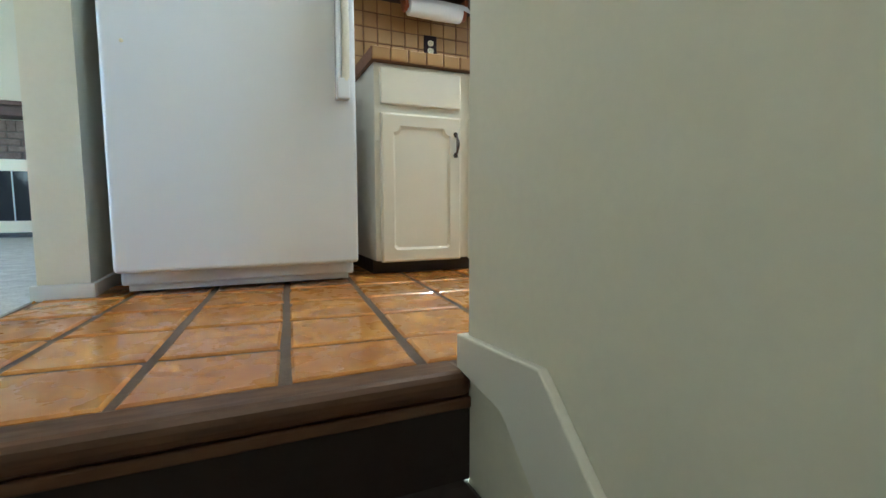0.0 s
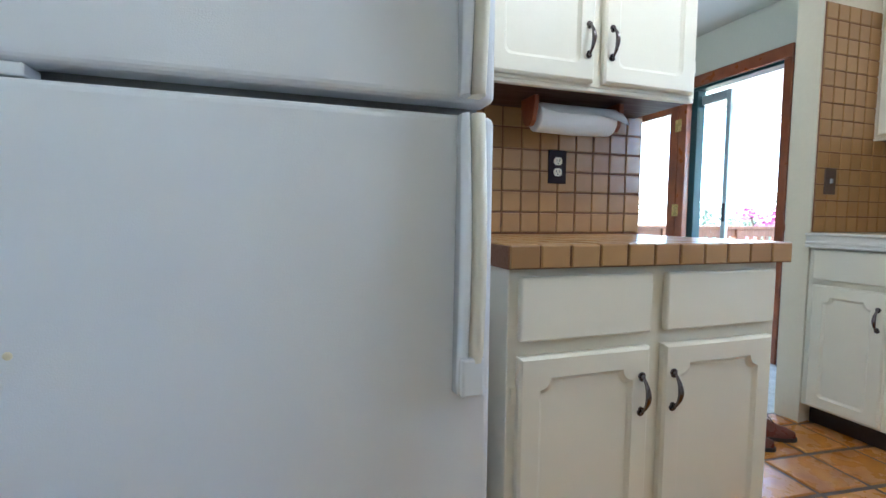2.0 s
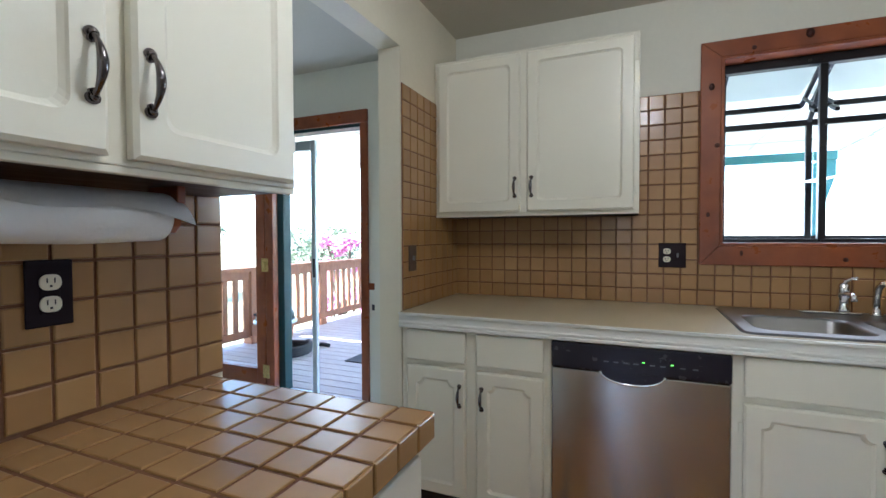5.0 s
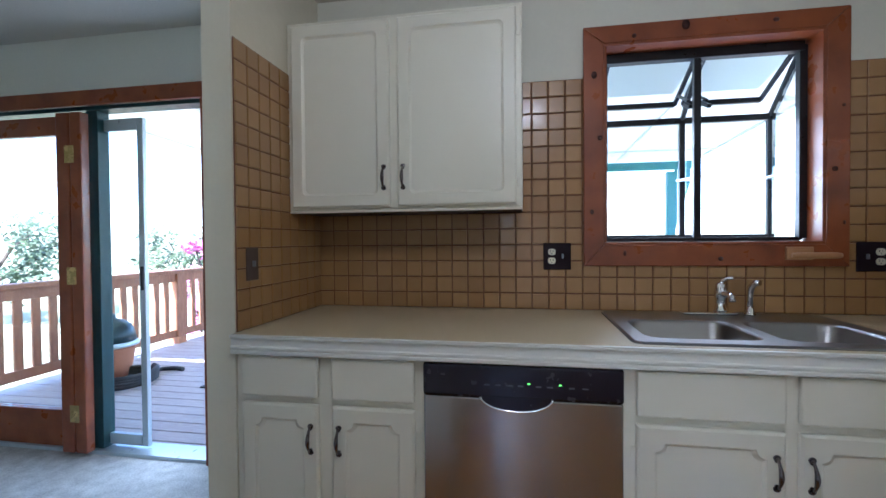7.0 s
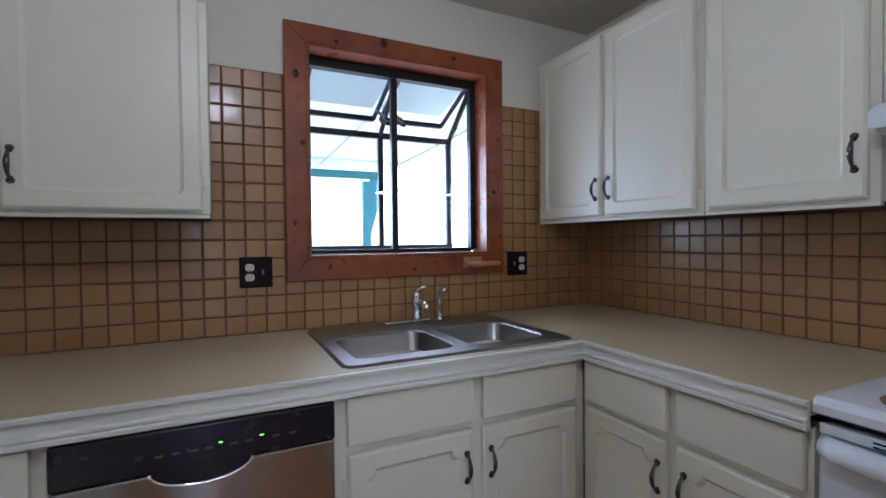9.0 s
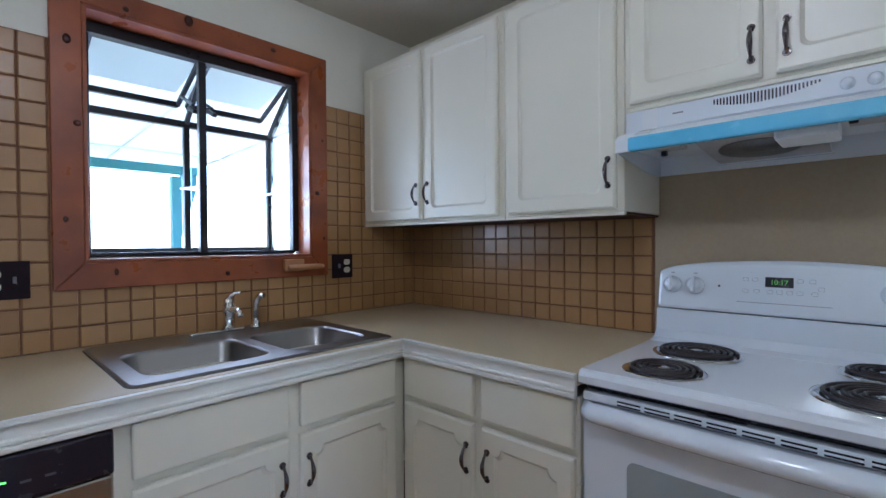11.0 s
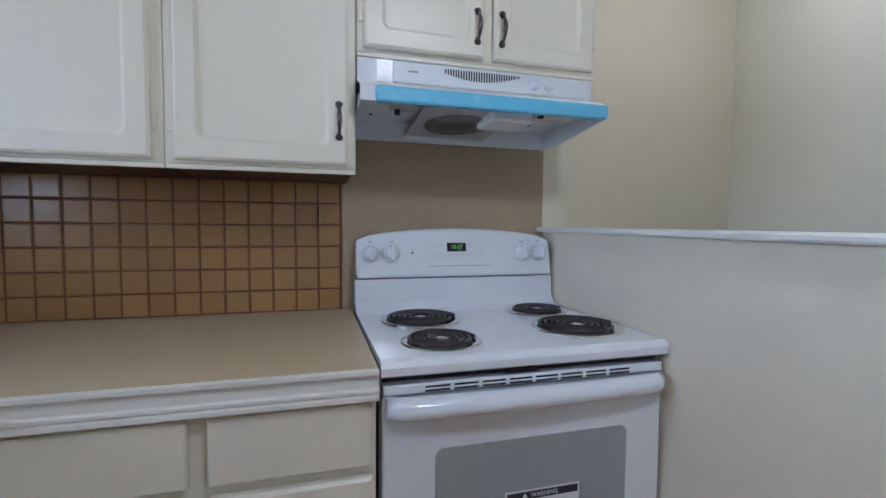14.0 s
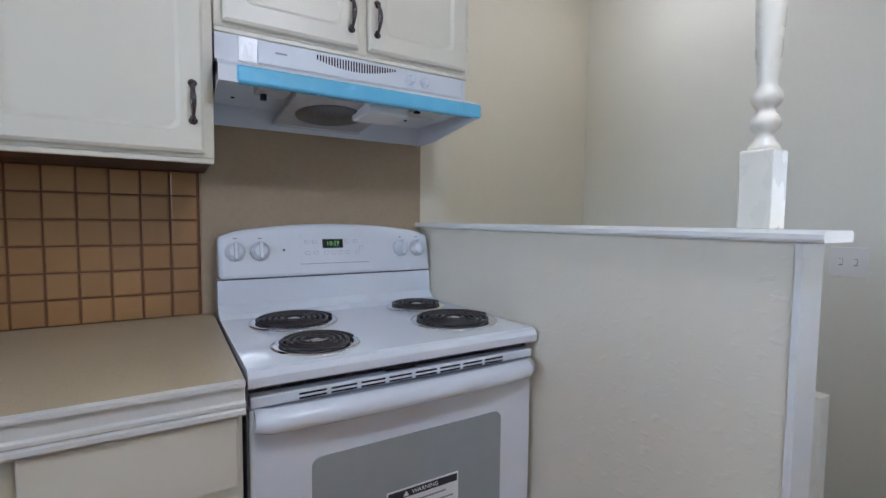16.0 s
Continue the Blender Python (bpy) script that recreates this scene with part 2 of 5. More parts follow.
GRASS = material("dry_grass", (0.26, 0.25, 0.15), 0.95, other=(0.19, 0.19, 0.10), amount=0.9, grain=3, blotch=0.3)
LED = glow("green_indicator", (0.2, 0.9, 0.08), 0.5)
CLOCKGREEN = glow("green_clock_digit", (0.25, 0.75, 0.12), 0.012)
GLASS = clear("window_glass")
# grey tint stands in for the shaded patio roof behind the vent panes
HAZY = clear("grey_tinted_glass", (0.44, 0.48, 0.475), 0.35)


# ---- mesh helpers ----
def bm_box(x0, x1, y0, y1, z0, z1, bevel=0.0, seg=2, bm=None):
    """A box; bevel rounds all its edges."""
    tmp = bmesh.new()
    bmesh.ops.create_cube(tmp, size=1)
    for v in tmp.verts:
        v.co = Vector(((x0 + x1) / 2 + v.co.x * (x1 - x0), (y0 + y1) / 2 + v.co.y * (y1 - y0), (z0 + z1) / 2 + v.co.z * (z1 - z0)))
    if bevel:
        bmesh.ops.bevel(tmp, geom=list(tmp.edges), offset=bevel, segments=seg, affect="EDGES", profile=0.5)
    return join(bm, tmp)


def join(bm, tmp):
    if bm is None:
        return tmp
    data = bpy.data.meshes.new("join")
    tmp.to_mesh(data)
    tmp.free()
    bm.from_mesh(data)
    bpy.data.meshes.remove(data)
    return bm


def bm_lathe(profile, steps=24, bm=None, m=None, cap=True):
    """A turned shape round z from (radius, z) pairs."""
    tmp = bmesh.new()
    rings = []
    for r, z in profile:
        rings.append([tmp.verts.new((r * math.cos(2 * math.pi * k / steps), r * math.sin(2 * math.pi * k / steps), z)) for k in range(steps)])
    for a, b in zip(rings, rings[1:]):
        for k in range(steps):
            tmp.faces.new((a[k], a[(k + 1) % steps], b[(k + 1) % steps], b[k]))
    if cap:
        tmp.faces.new(rings[0][::-1])
        tmp.faces.new(rings[-1])
    for f in tmp.faces:
        f.smooth = True
    bmesh.ops.recalc_face_normals(tmp, faces=list(tmp.faces))
    if m:
        tmp.transform(m)
    return join(bm, tmp)


def bm_tube(points, radii, steps=10, bm=None):
    """A round bar along points; radii: one number or one for each point."""
    tmp = bmesh.new()
    pts = [Vector(p) for p in points]
    radii = [radii] * len(pts) if isinstance(radii, (int, float)) else radii
    rings, side = [], None
    for i, p in enumerate(pts):
        d = (pts[min(i + 1, len(pts) - 1)] - pts[max(i - 1, 0)]).normalized()
        if side is None:
            side = d.orthogonal().normalized()
        side = (side - d * side.dot(d)).normalized()
        up = d.cross(side)
        rings.append([tmp.verts.new(p + (side * math.cos(2 * math.pi * k / steps) + up * math.sin(2 * math.pi * k / steps)) * radii[i]) for k in range(steps)])
    for a, b in zip(rings, rings[1:]):
        for k in range(steps):
            tmp.faces.new((a[k], a[(k + 1) % steps], b[(k + 1) % steps], b[k])).smooth = True
    tmp.faces.new(rings[0][::-1])
    tmp.faces.new(rings[-1])
    bmesh.ops.recalc_face_normals(tmp, faces=list(tmp.faces))
    return join(bm, tmp)


def bm_extrude(outline, depth, bevel=0.0, bm=None, m=None):
    """A flat outline (x, y) pulled along z by depth."""
    tmp = bmesh.new()
    face = tmp.faces.new([tmp.verts.new((x, y, 0)) for x, y in outline])
    ext = bmesh.ops.extrude_face_region(tmp, geom=[face])
    bmesh.ops.translate(tmp, verts=[g for g in ext["geom"] if isinstance(g, bmesh.types.BMVert)], vec=(0, 0, depth))
    bmesh.ops.recalc_face_normals(tmp, faces=list(tmp.faces))
    if bevel:
        bmesh.ops.bevel(tmp, geom=list(tmp.edges), offset=bevel, segments=2, affect="EDGES", profile=0.5)
    if m:
        tmp.transform(m)
    return join(bm, tmp)


def part(name, bm, mat, parent=None, label="", m=None, kind="", category=""):
    data = bpy.data.meshes.new(name)
    bm.to_mesh(data)
    bm.free()
    data.materials.append(mat)
    ob = new(name, data)
    if m is not None:
        ob.matrix_basis = m
    ob.parent = parent
    return tagged(ob, label, category, "", kind)


def shared(name, data, parent, m):
    ob = new(name, data)
    ob.parent = parent
    ob.matrix_basis = m
    return ob


def thing(name, m, label, category, group=""):
    ob = new(name)
    ob.empty_display_size = 0.1
    ob.matrix_basis = m
    return tagged(ob, label, category, group)


def facing(way, x, y, z):
    """Axes on an upright face: x to the viewer's right, y up, z out of the face. way: the compass side it faces."""
    u, w = {"n": ((-1, 0, 0), (0, 1, 0)), "s": ((1, 0, 0), (0, -1, 0)), "w": ((0, -1, 0), (-1, 0, 0)), "e": ((0, 1, 0), (1, 0, 0))}[way]
    r = Matrix((u, (0, 0, 1), w)).transposed().to_4x4()
    return Matrix.Translation((x, y, z)) @ r


def structure(name, boxes, mat, label="", bevel=0.0):
    bm = bmesh.new()
    for b in boxes:
        bm_box(*b, bevel=bevel, bm=bm)
    return tagged(part(name, bm, mat), label, name.split("_")[0], kind="structure")


# ---- the large structure ----
E, S, N, TOP, P = 2.49, -0.49, 2.425, 2.43, 0.075
WY0, WY1, WZ0, WZ1 = 0.184, 1.056, 1.213, 2.104
DX = 2.58
tile_bed = structure("floor", [(-1.16, 2.49, 0.72, 2.54, -0.2, -0.006), (-0.167, 2.49, -0.49, 0.72, -0.2, -0.006), (-0.232, -0.167, 0.6955, 0.72, -0.2, -0.006)], FLOORGROUT,
                     "glazed terracotta tile kitchen floor with grey grout joints")
structure("carpet_floor", [(-6.0, -1.16, -1.11, 6.25, -0.2, 0.0), (-1.16, DX, 2.54, 6.25, -0.2, 0.0)], CARPET, "pale grey cut-pile carpet in the living and dining room")
TOP2 = 2.69     # the stairwell is taller than the kitchen
structure("ceiling", [(-6.1, -1.3, -1.25, 6.37, TOP, TOP + 0.12), (-1.3, 0.31, 0.87, 6.37, TOP, TOP + 0.12), (0.31, 2.72, -1.25, 6.37, TOP, TOP + 0.12)], CEIL, "cream textured ceiling")
structure("ceiling_stairwell", [(-1.3, 0.31, -1.12, 0.87, TOP2, TOP2 + 0.12)], CEIL, "cream textured ceiling above the stairs")
structure("wall_stair_upper", [(-1.2, 0.31, 0.75, 0.87, TOP, TOP2), (0.19, 0.31, -0.61, 0.75, TOP, TOP2)], WALL, "cream painted wall above the kitchen ceiling line")
structure("wall_east", [(E, E + 0.12, -0.61, 2.54, -0.2, WZ0), (E, E + 0.12, -0.61, 2.54, WZ1, TOP), (E, E + 0.12, -0.61, WY0, WZ0, WZ1), (E, E + 0.12, WY1, 2.54, WZ0, WZ1)],
          COOLWALL, "off-white painted kitchen wall with a window opening")
structure("wall_dining_east", [(DX, DX + 0.13, 2.54, 3.15, -0.2, TOP), (DX, DX + 0.13, 3.15, 4.9, 2.04, TOP), (DX, DX + 0.13, 4.9, 6.37, -0.2, TOP)], COOLWALL,
          "white painted dining wall with a patio door opening")
structure("wall_south", [(0.19, E, S - 0.12, S, -0.2, TOP), (0.19, 0.31, -1.0, S - 0.12, -1.4, TOP2)], WALL, "cream painted kitchen wall behind the stove")
structure("wall_north", [(-1.015, 0.80, N, N + 0.115, -0.006, TOP), (0.80, 1.79, N, N + 0.115, 2.13, TOP), (1.79, E, N, N + 0.115, -0.006, TOP)], WALL,
          "cream painted wall with a cased opening to the dining room")
structure("wall_fridge_stub", [(-1.15, -1.015, 1.762, 2.54, -0.006, TOP)], WALL, "cream painted wall end beside the refrigerator")
structure("wall_stair_south", [(-1.3, 0.19, -1.12, -1.0, -1.4, TOP2)], WALL, "cream painted stairwell wall")
structure("wall_stair_west", [(-1.3, -1.2, -1.0, 0.87, -1.4, TOP2), (-1.3, -1.2, 0.87, 1.12, -1.4, TOP)], COOLWALL, "pale painted stairwell wall")
structure("wall_stair_east", [(-0.215, -0.167, -1.0, 0.695, -1.4, 0.80)], COOLWALL, "low cream painted wall beside the stairs")
structure("wall_half", [(0.248, 0.31, S, 0.81, -0.006, 1.194)], TEXWALL, "waist-high trowel-textured cream half wall beside the stove", bevel=0.004)
structure("wall_living_north", [(-6.1, 2.71, 6.25, 6.37, -0.2, TOP)], COOLWALL, "white living room wall with a brick fireplace")
# openings in these two walls are invented, to let daylight in
structure("wall_living_west", [(-6.12, -6.0, -1.23, 1.7, -0.2, TOP), (-6.12, -6.0, 3.1, 6.37, -0.2, TOP), (-6.12, -6.0, 1.7, 3.1, -0.2, 0.9), (-6.12, -6.0, 1.7, 3.1, 2.1, TOP)], COOLWALL,
          "white living room wall with an added, unseen light opening")
structure("wall_living_south", [(-6.0, -5.05, -1.23, -1.11, -0.2, TOP), (-3.95, -1.3, -1.23, -1.11, -0.2, TOP), (-5.05, -3.95, -1.23, -1.11, -0.2, 0.95), (-5.05, -3.95, -1.23, -1.11, 2.05, TOP)], COOLWALL,
          "white living room wall with an added, unseen light opening")
structure("wall_panel", [(0.312, 1.096, S, S + 0.006, 0.9, 1.72)], PANEL, "plain tan panel on the wall behind the stove")

# half wall cap with rounded nose, and its end trim
cap = bm_extrude([(0.228, 0), (0.334, 0), (0.338, 0.005), (0.338, 0.013), (0.333, 0.019), (0.229, 0.019), (0.224, 0.013), (0.224, 0.005)], 1.345, 0,
                 m=Matrix(((1, 0, 0, 0), (0, 0, 1, S), (0, 1, 0, 1.1945), (0, 0, 0, 1))))
tagged(part("trim_half_wall_cap", cap, TRIM), "glossy white wooden cap on the half wall", "trim", kind="structure")
tagged(part("trim_half_wall_end", bm_extrude([(0.243, 0.0), (0.315, 0.0), (0.318, 1.165), (0.324, 1.193), (0.236, 1.193), (0.240, 1.165)], 0.012, 0.002,
            m=Matrix(((1, 0, 0, 0), (0, 0, 1, 0.811), (0, 1, 0, 0), (0, 0, 0, 1)))), TRIM), "white trim on the end of the half wall", "trim", kind="structure")

# skirting by the stairs and by the wall end at the refrigerator
skirt = bm_extrude([(0.711, 0.0), (0.711, 0.060), (0.47, 0.075), (-0.88, -1.265), (-0.88, -1.37), (0.56, -0.02)], 0.016, 0.003,
                   m=Matrix(((0, 0, -1, -0.2155), (1, 0, 0, 0), (0, 1, 0, 0), (0, 0, 0, 1))))
tagged(part("baseboard_stairs", skirt, TRIM), "white skirting board that turns down along the stairs", "baseboard", kind="structure")
tagged(part("baseboard_stair_end", bm_box(-0.231, -0.16, 0.6955, 0.712, -0.005, 0.060, 0.003), TRIM), "white skirting on the low wall's end", "baseboard", kind="structure")
bb = bm_box(-1.165, -1.0, 1.746, 1.7615, -0.005, 0.045, 0.004)
bm_box(-1.0145, -1.0, 1.764, 2.42, -0.005, 0.045, 0.004, bm=bb)
tagged(part("baseboard_fridge_wall", bb, TRIM), "low cream skirting round the wall end", "baseboard", kind="structure")

# stairs down from the kitchen, treads and risers in one near-black colour
stairs = thing("staircase", pose(-0.635, 0.705, 0), "near-black stairs with worn brown top nosing", "stairs")
for k in range(1, 7):
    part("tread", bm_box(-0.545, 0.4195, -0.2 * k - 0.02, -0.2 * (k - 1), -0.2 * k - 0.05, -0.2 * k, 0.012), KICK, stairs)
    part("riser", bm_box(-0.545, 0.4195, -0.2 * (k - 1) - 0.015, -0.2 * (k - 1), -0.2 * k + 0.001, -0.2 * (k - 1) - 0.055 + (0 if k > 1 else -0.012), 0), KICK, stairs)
part("nosing", bm_box(-0.545, 0.4195, -0.03, 0.055, -0.045, 0.001, 0.018, 3), NOSING, stairs, "worn brown rounded nosing")
part("nosing_trim", bm_box(-0.545, 0.4195, -0.022, -0.002, -0.066, -0.046, 0.003), NOSING, stairs, "brown strip under the nosing")
structure("lower_floor", [(-1.2, -0.22, -1.11, -0.55, -1.45, -1.3)], CARPET, "carpeted lower landing")


# ---- doors, drawers and handles of the cabinets ----
from mathutils.geometry import tessellate_polygon


def ring_face(bm, outer, inner, z):
    """Flat face at z between two outlines."""
    loops = [[Vector((x, y, 0)) for x, y in outer], [Vector((x, y, 0)) for x, y in inner]]
    vo = [bm.verts.new((x, y, z)) for x, y in outer]
    vi = [bm.verts.new((x, y, z)) for x, y in inner]
    allv = vo + vi
    for tri in tessellate_polygon(loops):
        f = bm.faces.new([allv[i] for i in tri])
        f.normal_update()
        if f.normal.z < 0:
            f.normal_flip()
    return vo, vi


def bridge(bm, a, b):
    for k in range(len(a)):
        bm.faces.new((a[k], a[(k + 1) % len(a)], b[(k + 1) % len(b)], b[k]))


def shrink(loop, d):
    """The outline, brought inwards by about d."""
    cx, cy = sum(p[0] for p in loop) / len(loop), sum(p[1] for p in loop) / len(loop)
    return [(x - d * (1 if x > cx else -1), y - d * (1 if y > cy else -1)) for x, y in loop]


def arc(cx, cy, r, a0, a1, n=5):
    return [(cx + r * math.cos(radians(a0 + (a1 - a0) * k / n)), cy + r * math.sin(radians(a0 + (a1 - a0) * k / n))) for k in range(n + 1)]


def round_rect(x0, x1, y0, y1, r, n=5):
    return arc(x1 - r, y1 - r, r, 0, 90, n) + arc(x0 + r, y1 - r, r, 90, 180, n) + arc(x0 + r, y0 + r, r, 180, 270, n) + arc(x1 - r, y0 + r, r, 270, 360, n)


def panel_outline(w, h, style, m=0.05):
    x0, x1, y0, y1 = m, w - m, m, h - m
    if style == "notched":      # scooped shoulders at the top, as on the base doors
        s = 0.028
        return ([(x0, y0 + 0.012), (x0 + 0.012, y0), (x1 - 0.012, y0), (x1, y0 + 0.012), (x1, y1 - s)] + arc(x1, y1, s, 265, 185, 5)[1:]
                + [(x1 - s, y1)] + [(x0 + s, y1)] + arc(x0, y1, s, 355, 275, 5)[:-1] + [(x0, y1 - s)])
    return round_rect(x0, x1, y0, y1, 0.022, 4)


def bm_door(w, h, style="notched", t=0.021):
    """A routed cabinet door from (0, 0) to (w, h), front towards +z."""
    bm = bmesh.new()
    if style == "slab":
        return bm_box(0, w, 0, h, 0, t, 0.006, 3)
    rect = [(0, 0), (w, 0), (w, h), (0, h)]
    inn = panel_outline(w, h, style)
    a, b = ring_face(bm, shrink(rect, 0.007), inn, t)
    e = [bm.verts.new((x, y, t - 0.006)) for x, y in rect]
    g = [bm.verts.new((x, y, 0)) for x, y in rect]
    bridge(bm, g, e)
    bridge(bm, e, a)
    bm.faces.new(g[::-1])
    c = [bm.verts.new((x, y, t - 0.004)) for x, y in shrink(inn, 0.003)]
    d = [bm.verts.new((x, y, t - 0.009)) for x, y in shrink(inn, 0.010)]
    bridge(bm, b, c)
    bridge(bm, c, d)
    bm.faces.new(d)
    bmesh.ops.recalc_face_normals(bm, faces=list(bm.faces))
    return bm


def bm_pull():
    """A bowed pewter pull, upright, 0.1 long, out along z: a flattened bar that swells in the middle between two shield-shaped feet."""
    pts, rad = [], []
    for k in range(17):
        s = k / 16
        pts.append((0, -0.043 + 0.086 * s, 0.006 + 0.021 * math.sin(math.pi * s) ** 0.75))
        rad.append(0.0034 + 0.0030 * math.sin(math.pi * s) ** 2 + (0.0016 if k in (0, 16) else 0.0))
    bm = bm_tube(pts, rad, 10)
    for v in bm.verts:
        v.co.x *= 1.15
    for way in (-1, 1):
        shield = [(0.0105 * math.cos(radians(a)), way * (0.0445 + (0.0095 if math.sin(radians(a)) > 0 else 0.0085) * math.sin(radians(a)))) for a in range(0, 360, 30)]
        bm_extrude(shield if way > 0 else shield[::-1], 0.0048, 0.0014, bm)
        bm_extrude([(-0.0065, way * 0.034), (0.0, way * 0.0305), (0.0065, way * 0.034), (0.0055, way * 0.042), (-0.0055, way * 0.042)][::way], 0.0052, 0.0012, bm)
        bm_lathe([(0.0062, 0.003), (0.0060, 0.008), (0.0035, 0.0105)], 10, bm, Matrix.Translation((0, way * 0.044, 0)))
    return bm


_pull = part("handle", bm_pull(), PEWTER)
PULL = _pull.data
bpy.data.objects.remove(_pull)
PULL.materials[0] = PEWTER


def add_door(cab, u0, u1, v0, v1, w, style, handle=None, hinge=None):
    door = part("drawer_front" if style == "slab" else "door", bm_door(u1 - u0, v1 - v0, style), CABINET, cab, m=Matrix.Translation((u0, v0, w)))
    if handle:
        hu, hv = handle
        h = shared("handle", PULL, door, Matrix.Translation((hu - u0, hv - v0, 0.0205)))
        h["label"] = "antique pewter curved handle"
    if hinge is not None:
        for hv in (0.09, v1 - v0 - 0.09):
            part("hinge", bm_box(hinge - u0 - 0.007, hinge - u0 + 0.007, hv - 0.02, hv + 0.02, 0.002, 0.0075, 0.002), CABINET, door, "painted-over hinge")
    return door


def base_unit(name, way, x, y, width, depth, columns, label, top=0.845, kick=0.095, drawer=(0.70, 0.84), door=(0.105, 0.675), pulls=True, back=0.0):
    """A base cabinet: carcass, kick, drawer fronts over doors. columns: (u0, u1, side of the handle)."""
    cab = thing(name, facing(way, x, y, 0), label, "cabinet", "painted base cabinets")
    part("carcass", bm_box(0, width, kick, top, -depth, 0, 0.003), CABINET, cab)
    part("toe_kick", bm_box(0.004, width - 0.004, 0, kick - 0.002, -depth + 0.01, -0.06), KICK, cab, "dark recessed toe kick")
    for u0, u1, side in columns:
        add_door(cab, u0, u1, drawer[0], drawer[1], 0.0015, "slab")
        hu = u1 - 0.026 if side == "r" else u0 + 0.026
        add_door(cab, u0, u1, door[0], door[1], 0.0015, "notched", (hu, door[1] - 0.115), (u0 - 0.008 if side == "r" else u1 + 0.008))
    return cab


def upper_unit(name, way, x, y, width, depth, z0, z1, columns, label, low_pull=True):
    cab = thing(name, facing(way, x, y, z0), label, "cabinet", "painted wall cabinets")
    h = z1 - z0
    part("carcass", bm_box(0, width, 0.012, h, -depth, 0, 0.003), CABINET, cab)
    part("bottom_rail", bm_box(0.001, width - 0.001, 0.0, 0.0115, -0.02, -0.001, 0.002), CABINET, cab)
    part("underside", bm_box(0.004, width - 0.004, 0.004, 0.0115, -depth + 0.002, -0.022), CABINET_IN, cab, "stained bare underside, darkened as if in shade")
    for u0, u1, side in columns:
        hu = u1 - 0.024 if side == "r" else u0 + 0.024
        add_door(cab, u0, u1, 0.022, h - 0.02, 0.0015, "rounded", (hu, 0.022 + (0.12 if h > 0.6 else 0.09)), (u0 - 0.009 if side == "r" else u1 + 0.009))
    return cab


# peninsula cabinet and its wall cabinet, on the north wall
base_unit("base_cabinet", "s", -0.070, 1.822, 0.81, 0.60, [(0.022, 0.375, "r"), (0.420, 0.782, "l")], "cream painted base cabinet with two drawers and two notched-panel doors",
          drawer=(0.694, 0.838), door=(0.055, 0.66), kick=0.06, top=0.8555)
upper_unit("wall_cabinet", "s", -0.035, 2.140, 0.793, 0.284, 1.355, 2.16, [(0.035, 0.385, "r"), (0.42, 0.77, "l")], "cream painted wall cabinet with two doors above the tiled counter")
# east run, left and right of the dishwasher
base_unit("base_cabinet", "w", 1.797, 2.423, 0.684, 0.69, [(0.03, 0.316, "r"), (0.366, 0.655, "l")], "cream painted base cabinet beside the dishwasher")
base_unit("base_cabinet", "w", 1.797, 1.112, 0.921, 0.69, [(0.035, 0.44, "r"), (0.478, 0.868, "l")], "cream painted sink cabinet with two drawer fronts and doors")
upper_unit("wall_cabinet", "w", 2.180, 2.423, 1.007, 0.306, 1.360, 2.180, [(0.025, 0.463, "r"), (0.498, 0.985, "l")], "cream painted two-door wall cabinet above the laminate counter")
# south run
base_unit("base_cabinet", "n", 1.796, 0.190, 0.728, 0.676, [(0.025, 0.36, "r"), (0.395, 0.718, "l")], "cream painted corner base cabinet beside the stove")
upper_unit("wall_cabinet", "n", 2.486, -0.150, 0.926, 0.336, 1.360, 2.20, [(0.035, 0.452, "r"), (0.480, 0.90, "l")], "cream painted two-door corner wall cabinet")
upper_unit("wall_cabinet", "n", 1.558, -0.150, 0.478, 0.336, 1.360, 2.20, [(0.025, 0.455, "r")], "cream painted single-door wall cabinet next to the hood")
upper_unit("wall_cabinet", "n", 1.078, -0.150, 0.762, 0.336, 1.692, 2.20, [(0.02, 0.375, "r"), (0.405, 0.745, "l")], "cream painted short wall cabinet above the range hood")

# ---- worktops ----
CT0, CT1 = 0.846, 0.915
CX, CY = 1.755, 0.212
top = bmesh.new()
edge = [(CX + 0.02, CY), (CX + 0.02, N - 0.002), (E - 0.002, N - 0.002), (E - 0.002, S + 0.002), (1.066, S + 0.002), (1.066, CY)]
cut = [(1.86, 0.28), (2.25, 0.28), (2.25, 1.045), (1.86, 1.045)]
t_out, t_in = ring_face(top, edge, cut, CT1)
u_out, u_in = ring_face(top, edge, cut, CT1 - 0.035)
bridge(top, u_out, t_out)
bridge(top, t_in, u_in)
bmesh.ops.recalc_face_normals(top, faces=list(top.faces))
worktop = part("worktop", top, LAMINATE)
tagged(worktop, "beige laminate L-shaped worktop with white moulded edge", "worktop")
prof = [(0, 0), (0.012, 0), (0.016, 0.004), (0.016, 0.012), (0.012, 0.016), (0.016, 0.020), (0.016, 0.026), (0.011, 0.030), (0.011, 0.056), (0.020, 0.059), (0.020, 0.068), (0, 0.068)]
part("edge_moulding", bm_extrude([(-a, b) for a, b in prof], N - 0.002 - CY - 0.0, 0, m=Matrix(((1, 0, 0, CX + 0.0195), (0, 0, 1, CY), (0, 1, 0, CT0), (0, 0, 0, 1)))), TRIM, worktop, "fluted white edge moulding")
part("edge_moulding", bm_extrude(prof, 0.705, 0, m=Matrix(((0, 0, 1, 1.066), (1, 0, 0, CY + 0.0005), (0, 1, 0, CT0 + 0.0005), (0, 0, 0, 1)))), TRIM, worktop, "fluted white edge moulding")

